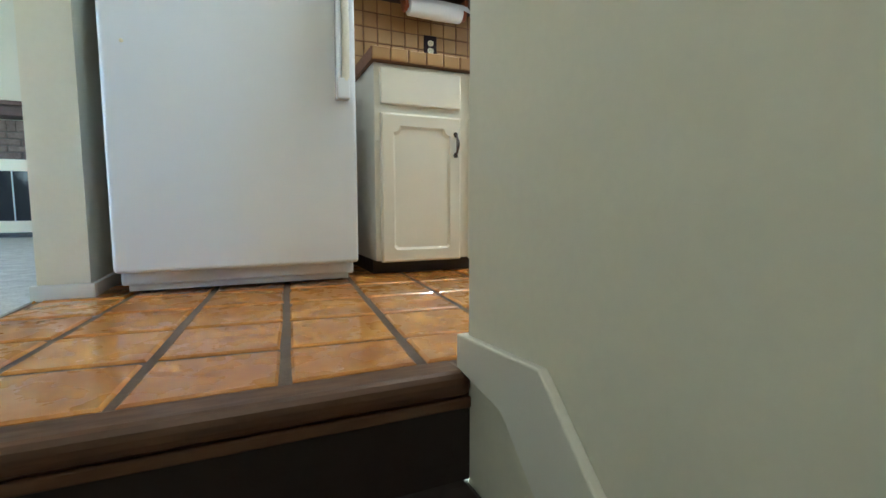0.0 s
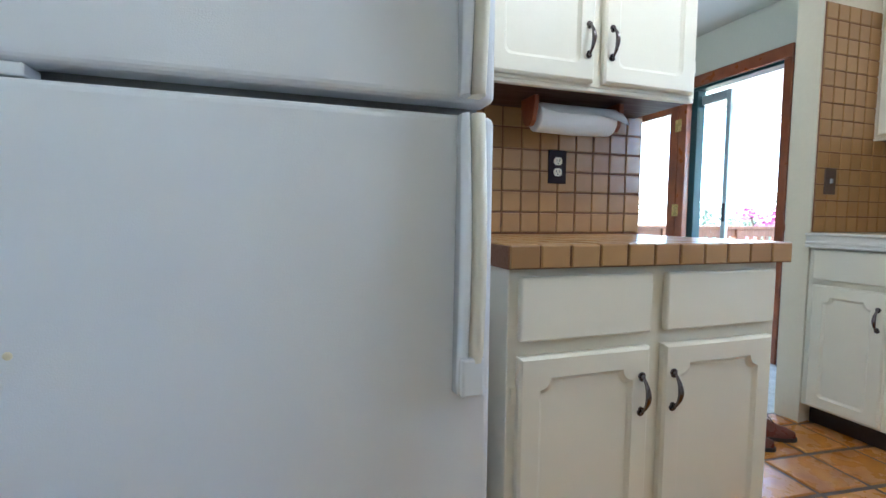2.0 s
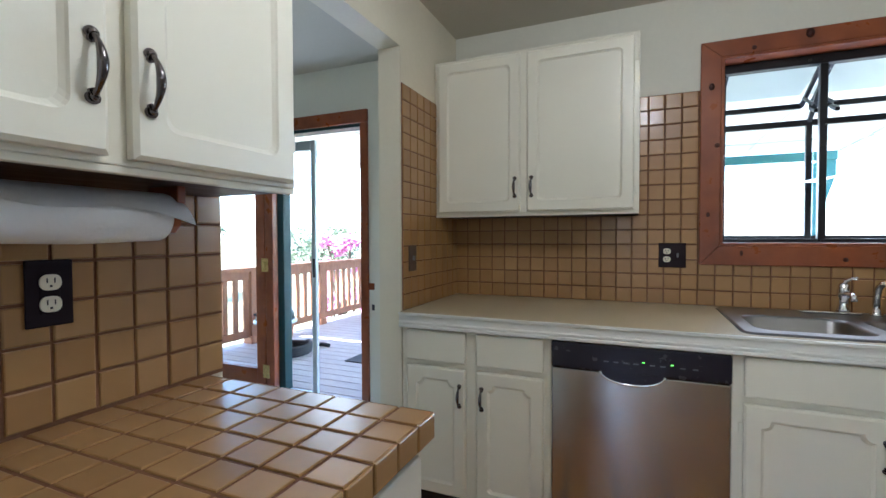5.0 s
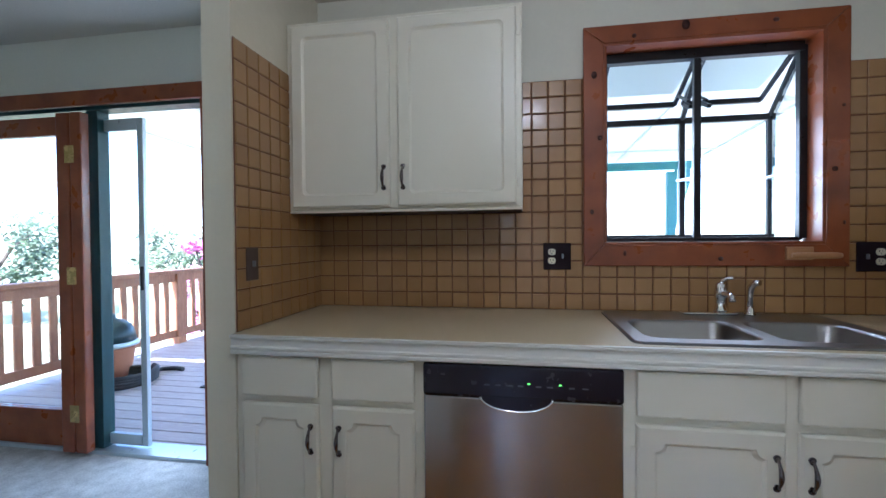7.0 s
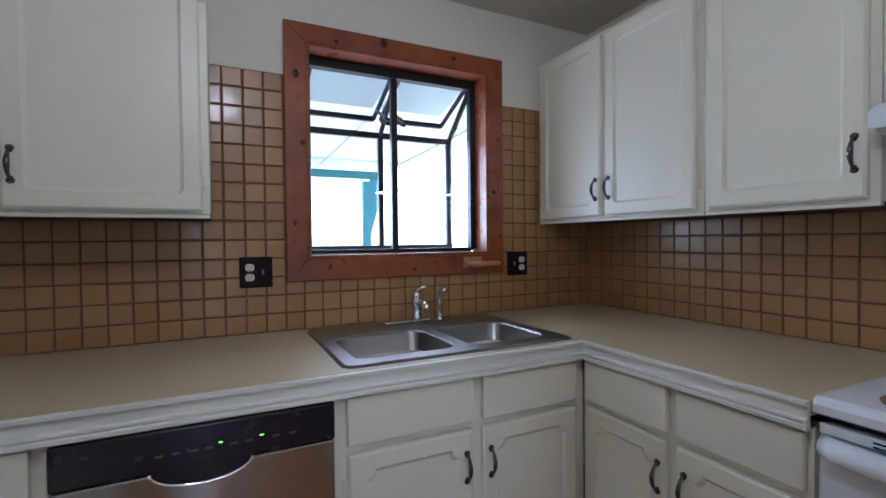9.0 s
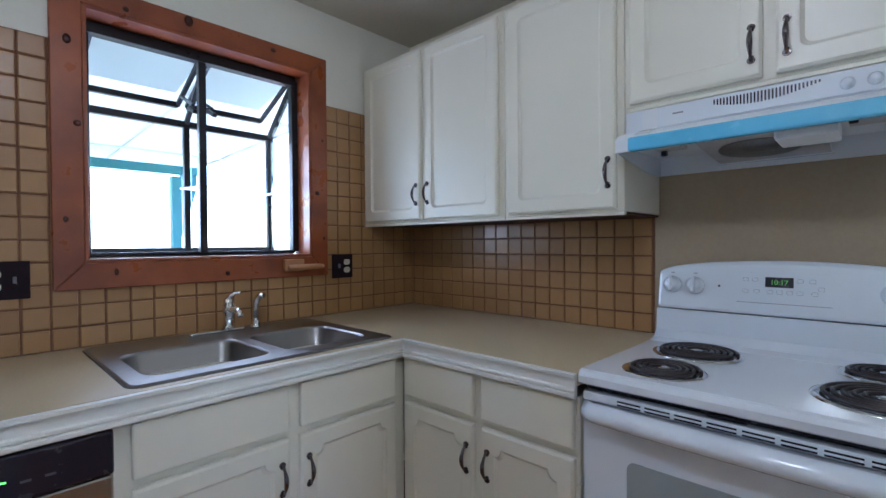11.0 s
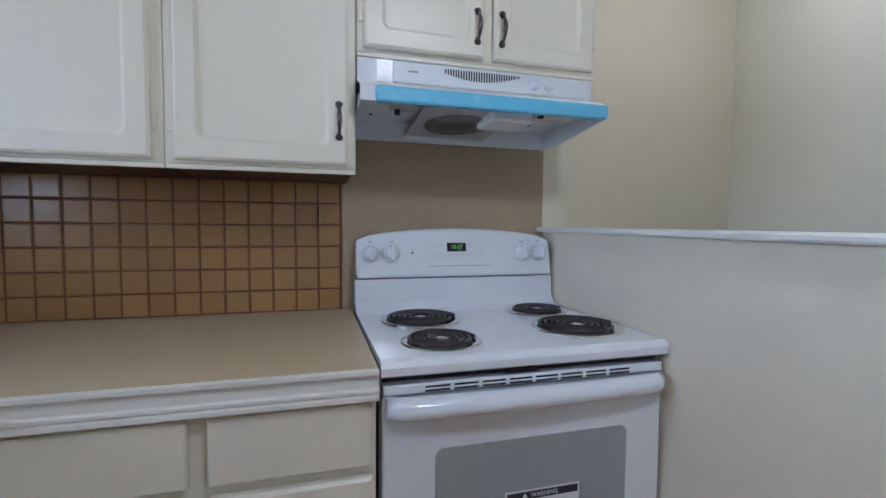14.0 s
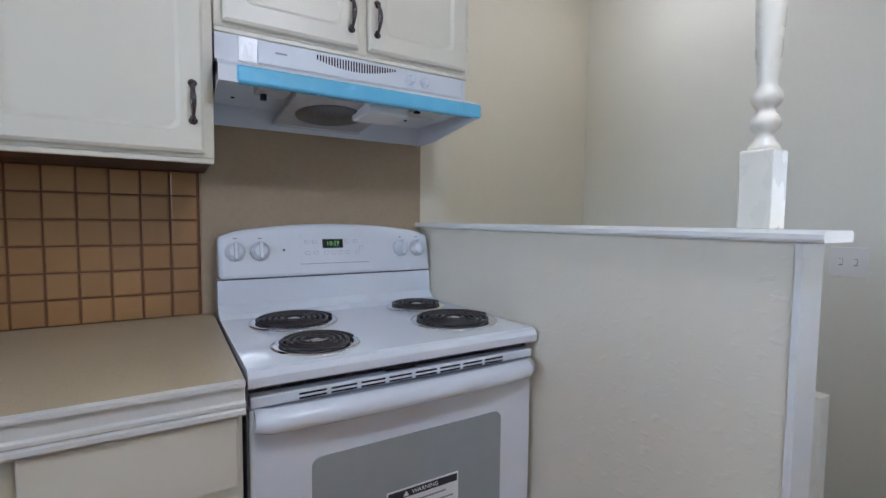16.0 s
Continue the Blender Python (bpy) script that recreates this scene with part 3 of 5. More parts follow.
pen = part("tiled_worktop", bm_box(-0.085, 0.752, 1.793, N - 0.002, 0.8565, 0.906, 0), GROUT)
tagged(pen, "tan glazed tile worktop with dark grout", "worktop")


# ---- sink ----
sink = thing("kitchen_sink", pose(1.81, 0.235, CT1), "double-bowl stainless steel sink set in the worktop", "sink")
BOWLS = [(0.06, 0.41, 0.055, 0.385, 0.06), (0.06, 0.41, 0.43, 0.79, 0.06)]
rim = bmesh.new()
outer = round_rect(0, 0.62, 0, 0.835, 0.03, 4)
holes = [round_rect(*b, 5) for b in BOWLS]
loops = [[Vector((x, y, 0)) for x, y in lp] for lp in [outer] + holes]
vs = [rim.verts.new((x, y, 0.007)) for lp in [outer] + holes for x, y in lp]
for tri in tessellate_polygon(loops):
    rim.faces.new([vs[i] for i in tri])
low = [rim.verts.new((x, y, 0.0005)) for x, y in shrink(outer, -0.006)]
bridge(rim, low, vs[:len(outer)])
start = len(outer)
for b, hole in zip(BOWLS, holes):
    prev = vs[start:start + len(hole)]
    start += len(hole)
    for inset, z, r in ((0.006, -0.004, 0.06), (0.016, -0.15, 0.05), (0.045, -0.175, 0.03)):
        ring = [rim.verts.new((x, y, z)) for x, y in round_rect(b[0] + inset, b[1] - inset, b[2] + inset, b[3] - inset, r, 5)]
        bridge(rim, prev, ring)
        prev = ring
    rim.faces.new(prev)
bmesh.ops.recalc_face_normals(rim, faces=list(rim.faces))
for f in rim.faces:
    f.smooth = abs(f.normal.z) < 0.98
part("basin", rim, SINKSTEEL, sink)
seal = bmesh.new()
ring_face(seal, round_rect(-0.011, 0.631, -0.011, 0.846, 0.04, 4), round_rect(0.01, 0.61, 0.01, 0.825, 0.03, 4), 0.0006)
part("seal", seal, RUBBER, sink, "dark sealant line round the rim")
for b in BOWLS:
    part("drain", bm_lathe([(0.04, -0.1745), (0.04, -0.172), (0.03, -0.171), (0.028, -0.1735)], 20, None, Matrix.Translation(((b[0] + b[1]) / 2, (b[2] + b[3]) / 2, 0))), CHROME, sink, "chrome drain")
tap = thing("kitchen_faucet", pose(2.375, 0.615, CT1 + 0.0075), "chrome kitchen faucet on the sink deck", "faucet")
part("base_plate", bm_box(-0.025, 0.025, -0.06, 0.15, 0, 0.012, 0.008, 3), CHROME, tap)
part("body", bm_lathe([(0.026, 0.012), (0.024, 0.022), (0.019, 0.035), (0.018, 0.065), (0.023, 0.075), (0.023, 0.105), (0.019, 0.112), (0.019, 0.125), (0.010, 0.134)], 18), CHROME, tap)
part("lever", bm_tube([(0, 0, 0.122), (-0.004, -0.006, 0.142), (-0.016, -0.022, 0.152), (-0.032, -0.036, 0.154)], [0.010, 0.009, 0.006, 0.007]), CHROME, tap)
part("spout", bm_tube([(-0.010, 0, 0.086), (-0.05, 0.003, 0.093), (-0.10, 0.006, 0.094), (-0.125, 0.008, 0.088), (-0.132, 0.009, 0.072)], [0.013, 0.012, 0.011, 0.011, 0.012]), CHROME, tap)
spr = thing("sink_sprayer", pose(2.375, 0.505, CT1 + 0.0075), "chrome pull-out side sprayer beside the faucet", "sprayer")
part("collar", bm_lathe([(0.022, 0), (0.022, 0.006), (0.016, 0.014), (0.014, 0.03)], 16), CHROME, spr)
part("head", bm_tube([(0, 0, 0.028), (0, 0, 0.08), (-0.006, -0.002, 0.115), (-0.022, -0.012, 0.135), (-0.038, -0.02, 0.135)], [0.011, 0.012, 0.014, 0.013, 0.011]), CHROME, spr)

# ---- dishwasher ----
dw = thing("dishwasher", facing("w", 1.785, 1.737, 0), "stainless steel dishwasher with a black control panel", "dishwasher")
part("body", bm_box(0.004, 0.620, 0.10, 0.842, -0.55, -0.03), BLACK, dw)
part("door_panel", bm_box(0.002, 0.622, 0.11, 0.735, -0.03, 0.012, 0.006), STEEL, dw, "brushed stainless door")
ctl = part("control_panel", bm_box(0.002, 0.622, 0.738, 0.843, -0.03, 0.022, 0.008, 3), BLACK, dw, "glossy black control strip")
lip = bm_extrude(arc(0.30, 0.742, 0.11, 180, 360, 12) + [(0.41, 0.75), (0.19, 0.75)], 0.012, 0.003, m=Matrix.Diagonal((1, 1, 1, 1)))
for v in lip.verts:
    v.co.y = 0.742 + (v.co.y - 0.742) * 0.36
    v.co.z += 0.0125
part("handle_pocket", lip, BLACK, dw)
part("handle_rim", bm_tube([(0.30 + 0.112 * math.cos(radians(a)), 0.742 + 0.044 * math.sin(radians(a)), 0.021) for a in range(180, 361, 12)], 0.005, 8), CHROME, dw, "curved chrome handle rim")
for k, u in enumerate((0.335, 0.43)):
    part("indicator", bm_box(u, u + 0.009, 0.7875, 0.7903, 0.0215, 0.0228), LED, dw, "lit green indicator")
for u in (0.20, 0.235, 0.27, 0.305, 0.36, 0.395, 0.46, 0.50):
    part("button", bm_box(u, u + 0.018, 0.778, 0.783, 0.0215, 0.0226), DIMGREY, dw)
part("toe_panel", bm_box(0.004, 0.620, 0, 0.10, -0.55, -0.05), KICK, dw)

# ---- refrigerator ----
fr = thing("refrigerator", facing("s", -0.937, 1.735, 0), "white top-freezer refrigerator with ivory-trimmed handles", "refrigerator")
W = 0.761
part("cabinet", bm_box(0.006, W - 0.006, 0.03, 1.70, -0.66, -0.004, 0.008), FRIDGE, fr)
lower = part("fresh_food_door", bm_box(0, W, 0.078, 1.142, 0.0, 0.065, 0.014, 4), FRIDGE, fr, "large white lower door")
upper = part("freezer_door", bm_box(0, W, 1.163, 1.715, 0.0, 0.065, 0.014, 4), FRIDGE, fr, "white freezer door")
part("gasket", bm_box(0.01, W - 0.01, 0.085, 1.70, -0.0035, -0.0002), GASKET, fr, "grey door gasket")
part("kick_plate", bm_box(0.02, W - 0.02, 0.006, 0.070, -0.05, -0.035, 0.004), APPLIANCE, fr, "white kick grille")
for q in (0.05, W - 0.05):
    part("foot", bm_lathe([(0.02, 0), (0.02, 0.012), (0.012, 0.014), (0.012, 0.031)], 12, None, pose(q, 0, -0.1, -90)), RUBBER, fr)
part("hinge_cap", bm_box(0.012, 0.09, 1.1435, 1.1615, 0.012, 0.06, 0.003), APPLIANCE, fr)


def fridge_handle(door, lo, hi, flip):
    """A long bar near the door's right edge: a white inner flank and a rounded ivory front that bows a little."""
    n = 18
    for name, a0, a1, mat, label in (("handle", -0.071, -0.0555, APPLIANCE, "white flank of the door handle"), ("handle_trim", -0.055, -0.031, HANDLECREAM, "slightly yellowed handle front")):
        bar_ = bmesh.new()
        sec = []
        for k in range(n + 1):
            s = k / n
            out = 0.098 + 0.016 * math.sin(math.pi * s) + (0.004 if name == "handle_trim" else 0.0)
            lean = 0.005 * (s if flip else 1 - s)
            v = lo + (hi - lo) * s
            sec.append([bar_.verts.new((W + a, v, b)) for a, b in ((a0 - lean, 0.0655), (a0 - lean * 0.6, out - 0.010), (a0 + 0.006, out), (a1 - 0.007, out), (a1, out - 0.010), (a1, 0.0655))])
        for a, b in zip(sec, sec[1:]):
            bridge(bar_, a, b)
        bar_.faces.new(sec[0])
        bar_.faces.new(sec[-1][::-1])
        bmesh.ops.recalc_face_normals(bar_, faces=list(bar_.faces))
        for f in bar_.faces:
            f.smooth = abs(f.normal.y) < 0.5
        part(name, bar_, mat, door, label)
    tip = lo if not flip else hi - 0.07
    part("handle_end", bm_box(W - 0.0735, W - 0.0295, tip - 0.001, tip + 0.069, 0.0655, 0.108, 0.006), APPLIANCE, door, "white handle end cap")


fridge_handle(lower, 0.66, 1.138, False)
fridge_handle(upper, 1.168, 1.66, True)
part("dent", bm_lathe([(0.006, 0), (0.005, 0.0015), (0.002, 0.002)], 10, None, pose(0.06, 0.775, 0.065)), IVORY, lower, "small chip in the enamel")

# ---- range ----
st = thing("electric_range", facing("n", 1.060, 0.180, 0), "white electric coil range with an oven window", "stove")
RW = 0.742
part("body", bm_box(0.004, RW - 0.004, 0.06, 0.885, -0.655, -0.02, 0.004), APPLIANCE, st)
part("base", bm_box(0.02, RW - 0.02, 0.0, 0.06, -0.66, -0.05), KICK, st)
part("storage_drawer", bm_box(0.006, RW - 0.006, 0.07, 0.245, -0.019, 0.018, 0.008, 3), APPLIANCE, st)
door = part("oven_door", bm_box(0.004, RW - 0.004, 0.255, 0.845, -0.019, 0.022, 0.008, 3), APPLIANCE, st, "white oven door with a grey window")
part("window", bm_extrude(round_rect(0.125, 0.63, 0.33, 0.715, 0.02), 0.004, m=Matrix.Translation((0, 0, 0.0215))), OVENGLASS, door, "grey oven glass")
grip = bmesh.new()
prev = None
for k in range(25):
    q = k / 24
    out = 0.016 * math.sin(math.pi * q) ** 0.7 - (0.016 if k in (0, 24) else 0.0)
    ring = [grip.verts.new((0.012 + (RW - 0.024) * q, 0.795 + b, a + (out if a > 0.03 else 0.0))) for a, b in ((0.02, 0.0), (0.042, 0.002), (0.056, 0.010), (0.062, 0.022), (0.060, 0.036), (0.050, 0.046), (0.036, 0.051), (0.02, 0.05))]
    if prev:
        bridge(grip, prev, ring)
    else:
        grip.faces.new(ring)
    prev = ring
grip.faces.new(prev[::-1])
bmesh.ops.recalc_face_normals(grip, faces=list(grip.faces))
for f in grip.faces:
    f.smooth = abs(f.normal.x) < 0.8
part("handle", grip, APPLIANCE, door, "wide white bowed bar handle")
for k in range(8):
    for r in (0, 1):
        part("vent_slot", bm_box(0.10 + k * 0.068, 0.158 + k * 0.068, 0.8495 + r * 0.009, 0.8535 + r * 0.009, 0.020, 0.0235), BLACK, door)
part("vent_rail", bm_box(0.006, RW - 0.006, 0.8465, 0.869, -0.018, 0.0225, 0.003), APPLIANCE, door)
part("gap_shadow_strip", bm_box(0.006, RW - 0.006, 0.87, 0.886, -0.018, -0.004), BLACK, st)
part("latch", bm_box(0.30, 0.38, 0.8705, 0.880, -0.004, 0.012, 0.003), BLACK, st, "dark door latch")
top_pts = [(-0.64, 0.888), (0.024, 0.888), (0.035, 0.894), (0.037, 0.912), (0.030, 0.924), (0.018, 0.928), (-0.50, 0.922), (-0.545, 0.93), (-0.568, 0.955), (-0.575, 1.03), (-0.64, 1.03)]
part("cooktop", bm_extrude(top_pts, RW, 0.0, m=Matrix(((0, 0, 1, 0), (0, 1, 0, 0), (1, 0, 0, 0), (0, 0, 0, 1)))), APPLIANCE, st, "white enamel cooktop")
K = 0.20     # lean of the back panel
arch = [(0.004, 1.034), (RW - 0.004, 1.034)] + [(RW - 0.004 - (RW - 0.008) * k / 16, 1.165 + 0.042 * math.sin(math.pi * k / 16) ** 0.55) for k in range(17)]
guard = part("control_panel", bm_extrude(arch, 0.060, 0.012, m=Matrix.Translation((0, 0, -0.621)) @ Matrix(((1, 0, 0, 0), (0, 1, 0, 0), (0, -K, 1, K * 1.034), (0, 0, 0, 1)))), APPLIANCE, st, "white back panel with knobs and a clock")


def on_guard(name, outline, y0, h, mat, label=""):
    return part(name, bm_extrude(outline, h, 0, m=Matrix.Translation((0, 0, -0.5610)) @ Matrix(((1, 0, 0, 0), (0, 1, 0, 0), (0, -K, 1, K * 1.034 + y0), (0, 0, 0, 1)))), mat, guard, label)


for u in (0.052, 0.125, 0.620, 0.688):
    kn = part("knob", bm_lathe([(0.030, 0), (0.030, 0.006), (0.023, 0.010), (0.020, 0.026), (0.017, 0.029)], 24, None, Matrix.Translation((u, 1.118, -0.5775)) @ pose(0, 0, 0, -11.3)), APPLIANCE, guard, "white control knob")
    part("pointer", bm_box(-0.006, 0.006, -0.026, 0.028, 0.018, 0.036, 0.004), APPLIANCE, kn, m=Matrix.Translation((u, 1.118, -0.5775)) @ pose(0, 0, 0, -11.3))
    on_guard("legend", [(u - 0.006, 1.158), (u + 0.006, 1.158), (u + 0.006, 1.161), (u - 0.006, 1.161)], 0, 0.0006, GREYINK)
on_guard("control_plate", round_rect(0.25, 0.49, 1.074, 1.168, 0.006), 0.0, 0.0012, APPLIANCE, "white touch panel")
on_guard("panel_outline", [(0.25, 1.0725), (0.49, 1.0725), (0.49, 1.0742), (0.25, 1.0742)], 0.0, 0.0014, GREYINK)
on_guard("display", [(0.326, 1.124), (0.398, 1.124), (0.398, 1.155), (0.326, 1.155)], 0.001, 0.0012, BLACK, "dark clock display")
clock = bpy.data.curves.new("clock_digits", "FONT")
clock.body, clock.size, clock.extrude, clock.align_x = "10:17", 0.021, 0.0002, "CENTER"
clock.materials.append(CLOCKGREEN)
digits = new("clock_digits", clock)
digits.parent = guard
digits.matrix_basis = Matrix.Translation((0.362, 0, -0.5610)) @ Matrix(((1, 0, 0, 0), (0, 1, 0, 1.1325), (0, -K, 1, K * (1.034 - 1.1325) + 0.0026), (0, 0, 0, 1)))
for u, v in [(p + 0.014, q - 0.006) for p, q in ((0.26, 1.152), (0.285, 1.152), (0.40, 1.152), (0.43, 1.152), (0.26, 1.115), (0.29, 1.115), (0.325, 1.115), (0.35, 1.115), (0.375, 1.115), (0.40, 1.115), (0.435, 1.115), (0.45, 1.13))]:
    on_guard("button", round_rect(u - 0.008, u + 0.008, v - 0.006, v + 0.006, 0.004, 3), 0.0012, 0.0006, GREYINK)
    on_guard("button_face", round_rect(u - 0.0072, u + 0.0072, v - 0.0052, v + 0.0052, 0.0035, 3), 0.0019, 0.0004, APPLIANCE)
on_guard("indicator_light", round_rect(0.195, 0.202, 1.117, 1.124, 0.003, 3), 0.0, 0.001, BLACK)


def burner(u, w, r):
    b = part("burner", bm_lathe([(r + 0.021, 0.0), (r + 0.021, 0.002), (r + 0.013, 0.0045), (r + 0.003, 0.003), (r - 0.02, -0.001), (0.02, -0.001)], 40, None, pose(u, 0.926, w, -90), cap=False), CHROME, st, "chrome drip pan with a black coil")
    turns = 5 if r > 0.1 else 4
    pts = []
    for k in range(turns * 28 + 1):
        a = 2 * math.pi * k / 28
        rad = 0.026 + (r - 0.020) * k / (turns * 28)
        pts.append((u + rad * math.cos(a), 0.9345, w + rad * math.sin(a)))
    part("coil", bm_tube(pts, 0.0052, 6), COIL, b, "black coil element")
    part("coil_cap", bm_lathe([(0.018, 0), (0.017, 0.005), (0.008, 0.006)], 16, None, pose(u, 0.932, w, -90)), CHROME, b)


burner(0.182, -0.375, 0.102)
burner(0.172, -0.105, 0.082)
burner(0.605, -0.420, 0.080)
burner(0.598, -0.165, 0.108)
# paper warning label hanging on the oven window
lab = thing("warning_label", facing("n", 1.058 - 0.36, 0.2062, 0.412), "white paper warning label stuck on the oven window", "label")
part("sheet", bm_box(-0.066, 0.132, 0.0, 0.175, 0, 0.0012), PAPER, lab)
part("header_bar", bm_box(-0.062, 0.128, 0.152, 0.171, 0.0012, 0.0018), INK, lab)
for k in range(6):
    part("text_line", bm_box(-0.022, 0.095 + 0.022 * (k % 2), 0.135 - k * 0.018, 0.139 - k * 0.018, 0.0012, 0.0016), GREYINK, lab)
txt = bpy.data.curves.new("warning_word", "FONT")
txt.body, txt.size, txt.extrude, txt.align_x = "WARNING", 0.015, 0.0003, "CENTER"
txt.materials.append(PAPER)
wo = new("warning_word", txt)
wo.parent, wo.matrix_basis = lab, Matrix.Translation((0.036, 0.1565, 0.0021))
part("hazard_mark", bm_extrude([(-0.044, 0.098), (-0.026, 0.118), (-0.044, 0.138), (-0.062, 0.118)], 0.0006, m=Matrix.Translation((0, 0, 0.0012))), INK, lab, "dark diamond hazard mark")
part("warning_triangle", bm_extrude([(-0.024, 0.155), (-0.008, 0.155), (-0.016, 0.168)], 0.0004, m=Matrix.Translation((0, 0, 0.0018))), PAPER, lab)

# ---- range hood ----
hd = thing("range_hood", facing("n", 1.076, -0.150, 1.515), "white under-cabinet range hood with blue protective film on its lip", "range hood")
HW = 0.752
shell = bm_extrude([(0.0, 0.174), (0.0, 0.108), (0.05, 0.094), (0.078, 0.080), (0.085, 0.072), (0.085, 0.034), (0.070, 0.034), (0.067, 0.062), (-0.32, 0.068), (-0.328, 0.003), (-0.333, 0.003), (-0.333, 0.174)], HW, 0.0,
                   m=Matrix(((0, 0, 1, 0), (0, 1, 0, 0), (1, 0, 0, 0), (0, 0, 0, 1))))
part("shell", shell, FRIDGE, hd)
for u in (0.0, HW - 0.004):
    part("side", bm_extrude([(-0.333, 0.0), (-0.20, 0.0), (0.083, 0.036), (0.083, 0.072), (0.0, 0.106), (-0.333, 0.12)], 0.004, m=Matrix(((0, 0, 1, u), (0, 1, 0, 0), (1, 0, 0, 0), (0, 0, 0, 1)))), APPLIANCE, hd)
face = part("front_panel", bm_box(0.10, HW - 0.02, 0.112, 0.170, 0.0005, 0.006, 0.003), FRIDGE, hd, "white control fascia")
for k in range(30):
    s = k / 29
    part("vent_slit", bm_box(0.255 + 0.235 * s, 0.259 + 0.235 * s, 0.156 - 0.022 * math.sin(math.pi * min(1, s * 0.9 + 0.1)), 0.163, 0.0055, 0.0068), BLACK, face)
for u in (0.545, 0.595):
    part("knob", bm_lathe([(0.015, 0), (0.015, 0.003), (0.011, 0.006), (0.010, 0.018), (0.008, 0.02)], 18, None, Matrix.Translation((u, 0.140, 0.006))), APPLIANCE, face, "small white rotary knob")
part("maker_mark", bm_box(0.145, 0.175, 0.143, 0.148, 0.0055, 0.0066), GREYINK, face)
film = bm_box(0.040, HW + 0.004, 0.032, 0.075, 0.064, 0.092, 0.007, 3)
for v in film.verts:
    v.co.y += 0.0025 * math.sin(v.co.x * 60)
part("blue_film", film, BLUEFILM, hd, "wrinkled blue protective film")
part("tape", bm_extrude([(0.0, 0.173), (0.003, 0.173), (0.003, 0.1105), (0.052, 0.0960), (0.080, 0.0815), (0.080, 0.0800), (0.05, 0.0945), (0.0, 0.1085)], 0.045, m=Matrix(((0, 0, 1, 0.055), (0, 1, 0, 0), (1, 0, 0, 0.001), (0, 0, 0, 1)))), TAPE, hd, "strip of clear packing tape")
SLANT = Matrix(((1, 0, 0, 0), (0, 1, 0.165, 0), (0, 0, 1, 0), (0, 0, 0, 1)))     # the filter slopes down to the back edge
fil = part("grease_filter", bm_box(0.20, 0.50, 0.050, 0.060, -0.318, 0.0, 0.003), FILTERGREY, hd, "framed round mesh grease filter", SLANT)
part("filter_mesh", bm_lathe([(0.105, 0), (0.105, 0.004), (0.02, 0.006)], 28, None, pose(0.34, 0.050, -0.15, 90)), MESHM, fil)
part("filter_lip", bm_box(0.195, 0.505, 0.046, 0.0495, -0.32, -0.308, 0.001), APPLIANCE, fil)
part("lamp_cover", bm_box(0.40, 0.53, 0.020, 0.058, -0.12, 0.03, 0.006), PAPER, hd, "white light diffuser")
for u in (0.06, 0.62):
    part("screw", bm_lathe([(0.006, 0), (0.005, 0.003)], 10, None, pose(u, 0.060, -0.18, 90)), BLACK, hd)
part("switch_box", bm_box(0.095, 0.175, 0.038, 0.062, -0.035, 0.035, 0.004), FILTERGREY, hd, "grey switch box under the hood")
part("switch_clip", bm_box(0.108, 0.124, 0.022, 0.0385, -0.02, -0.004, 0.002), BLACK, hd)
part("wiring_cover", bm_box(0.545, 0.655, 0.044, 0.060, -0.06, 0.045, 0.004), FILTERGREY, hd, "flat grey wiring cover")
part("cable_clip", bm_box(0.548, 0.566, 0.036, 0.0435, 0.02, 0.035, 0.002), BLACK, hd)


# ---- garden window over the sink ----
win = thing("window_1", pose(E, 0, 0), "black aluminium garden window in a knotty redwood frame", "window")
win["kind"] = "structure"
FY0, FY1, FZ0, FZ1 = 0.094, 1.146, 1.117, 2.184


def bm_board(pts, x0, x1, bevel=0.004):
    return bm_extrude(pts, x1 - x0, bevel, m=Matrix(((0, 0, 1, x0), (1, 0, 0, 0), (0, 1, 0, 0), (0, 0, 0, 1))))


a0, a1, c0, c1 = WY0 - 0.002, WY1 + 0.002, WZ0 - 0.002, WZ1 + 0.002
for nm, pts in (("casing_bottom", [(FY0, FZ0), (FY1, FZ0), (a1, c0), (a0, c0)]), ("casing_top", [(FY0, FZ1), (a0, c1), (a1, c1), (FY1, FZ1)]),
                ("casing_side", [(FY0, FZ0), (a0, c0), (a0, c1), (FY0, FZ1)]), ("casing_side", [(FY1, FZ0), (FY1, FZ1), (a1, c1), (a1, c0)])):
    part(nm, bm_board(pts, -0.026, -0.001), REDWOOD, win, "oiled knotty redwood casing")
for pts in ([(a0, c0), (a1, c0), (a1, c0 + 0.012), (a0, c0 + 0.012)], [(a0, c1 - 0.012), (a1, c1 - 0.012), (a1, c1), (a0, c1)],
            [(a0, c0 + 0.0125), (a0 + 0.012, c0 + 0.0125), (a0 + 0.012, c1 - 0.0125), (a0, c1 - 0.0125)], [(a1 - 0.012, c0 + 0.0125), (a1, c0 + 0.0125), (a1, c1 - 0.0125), (a1 - 0.012, c1 - 0.0125)]):
    part("reveal", bm_board(pts, -0.024, 0.115, 0.001), REDWOOD, win, "redwood reveal board")
# knots in the boards
krnd = random.Random(21)
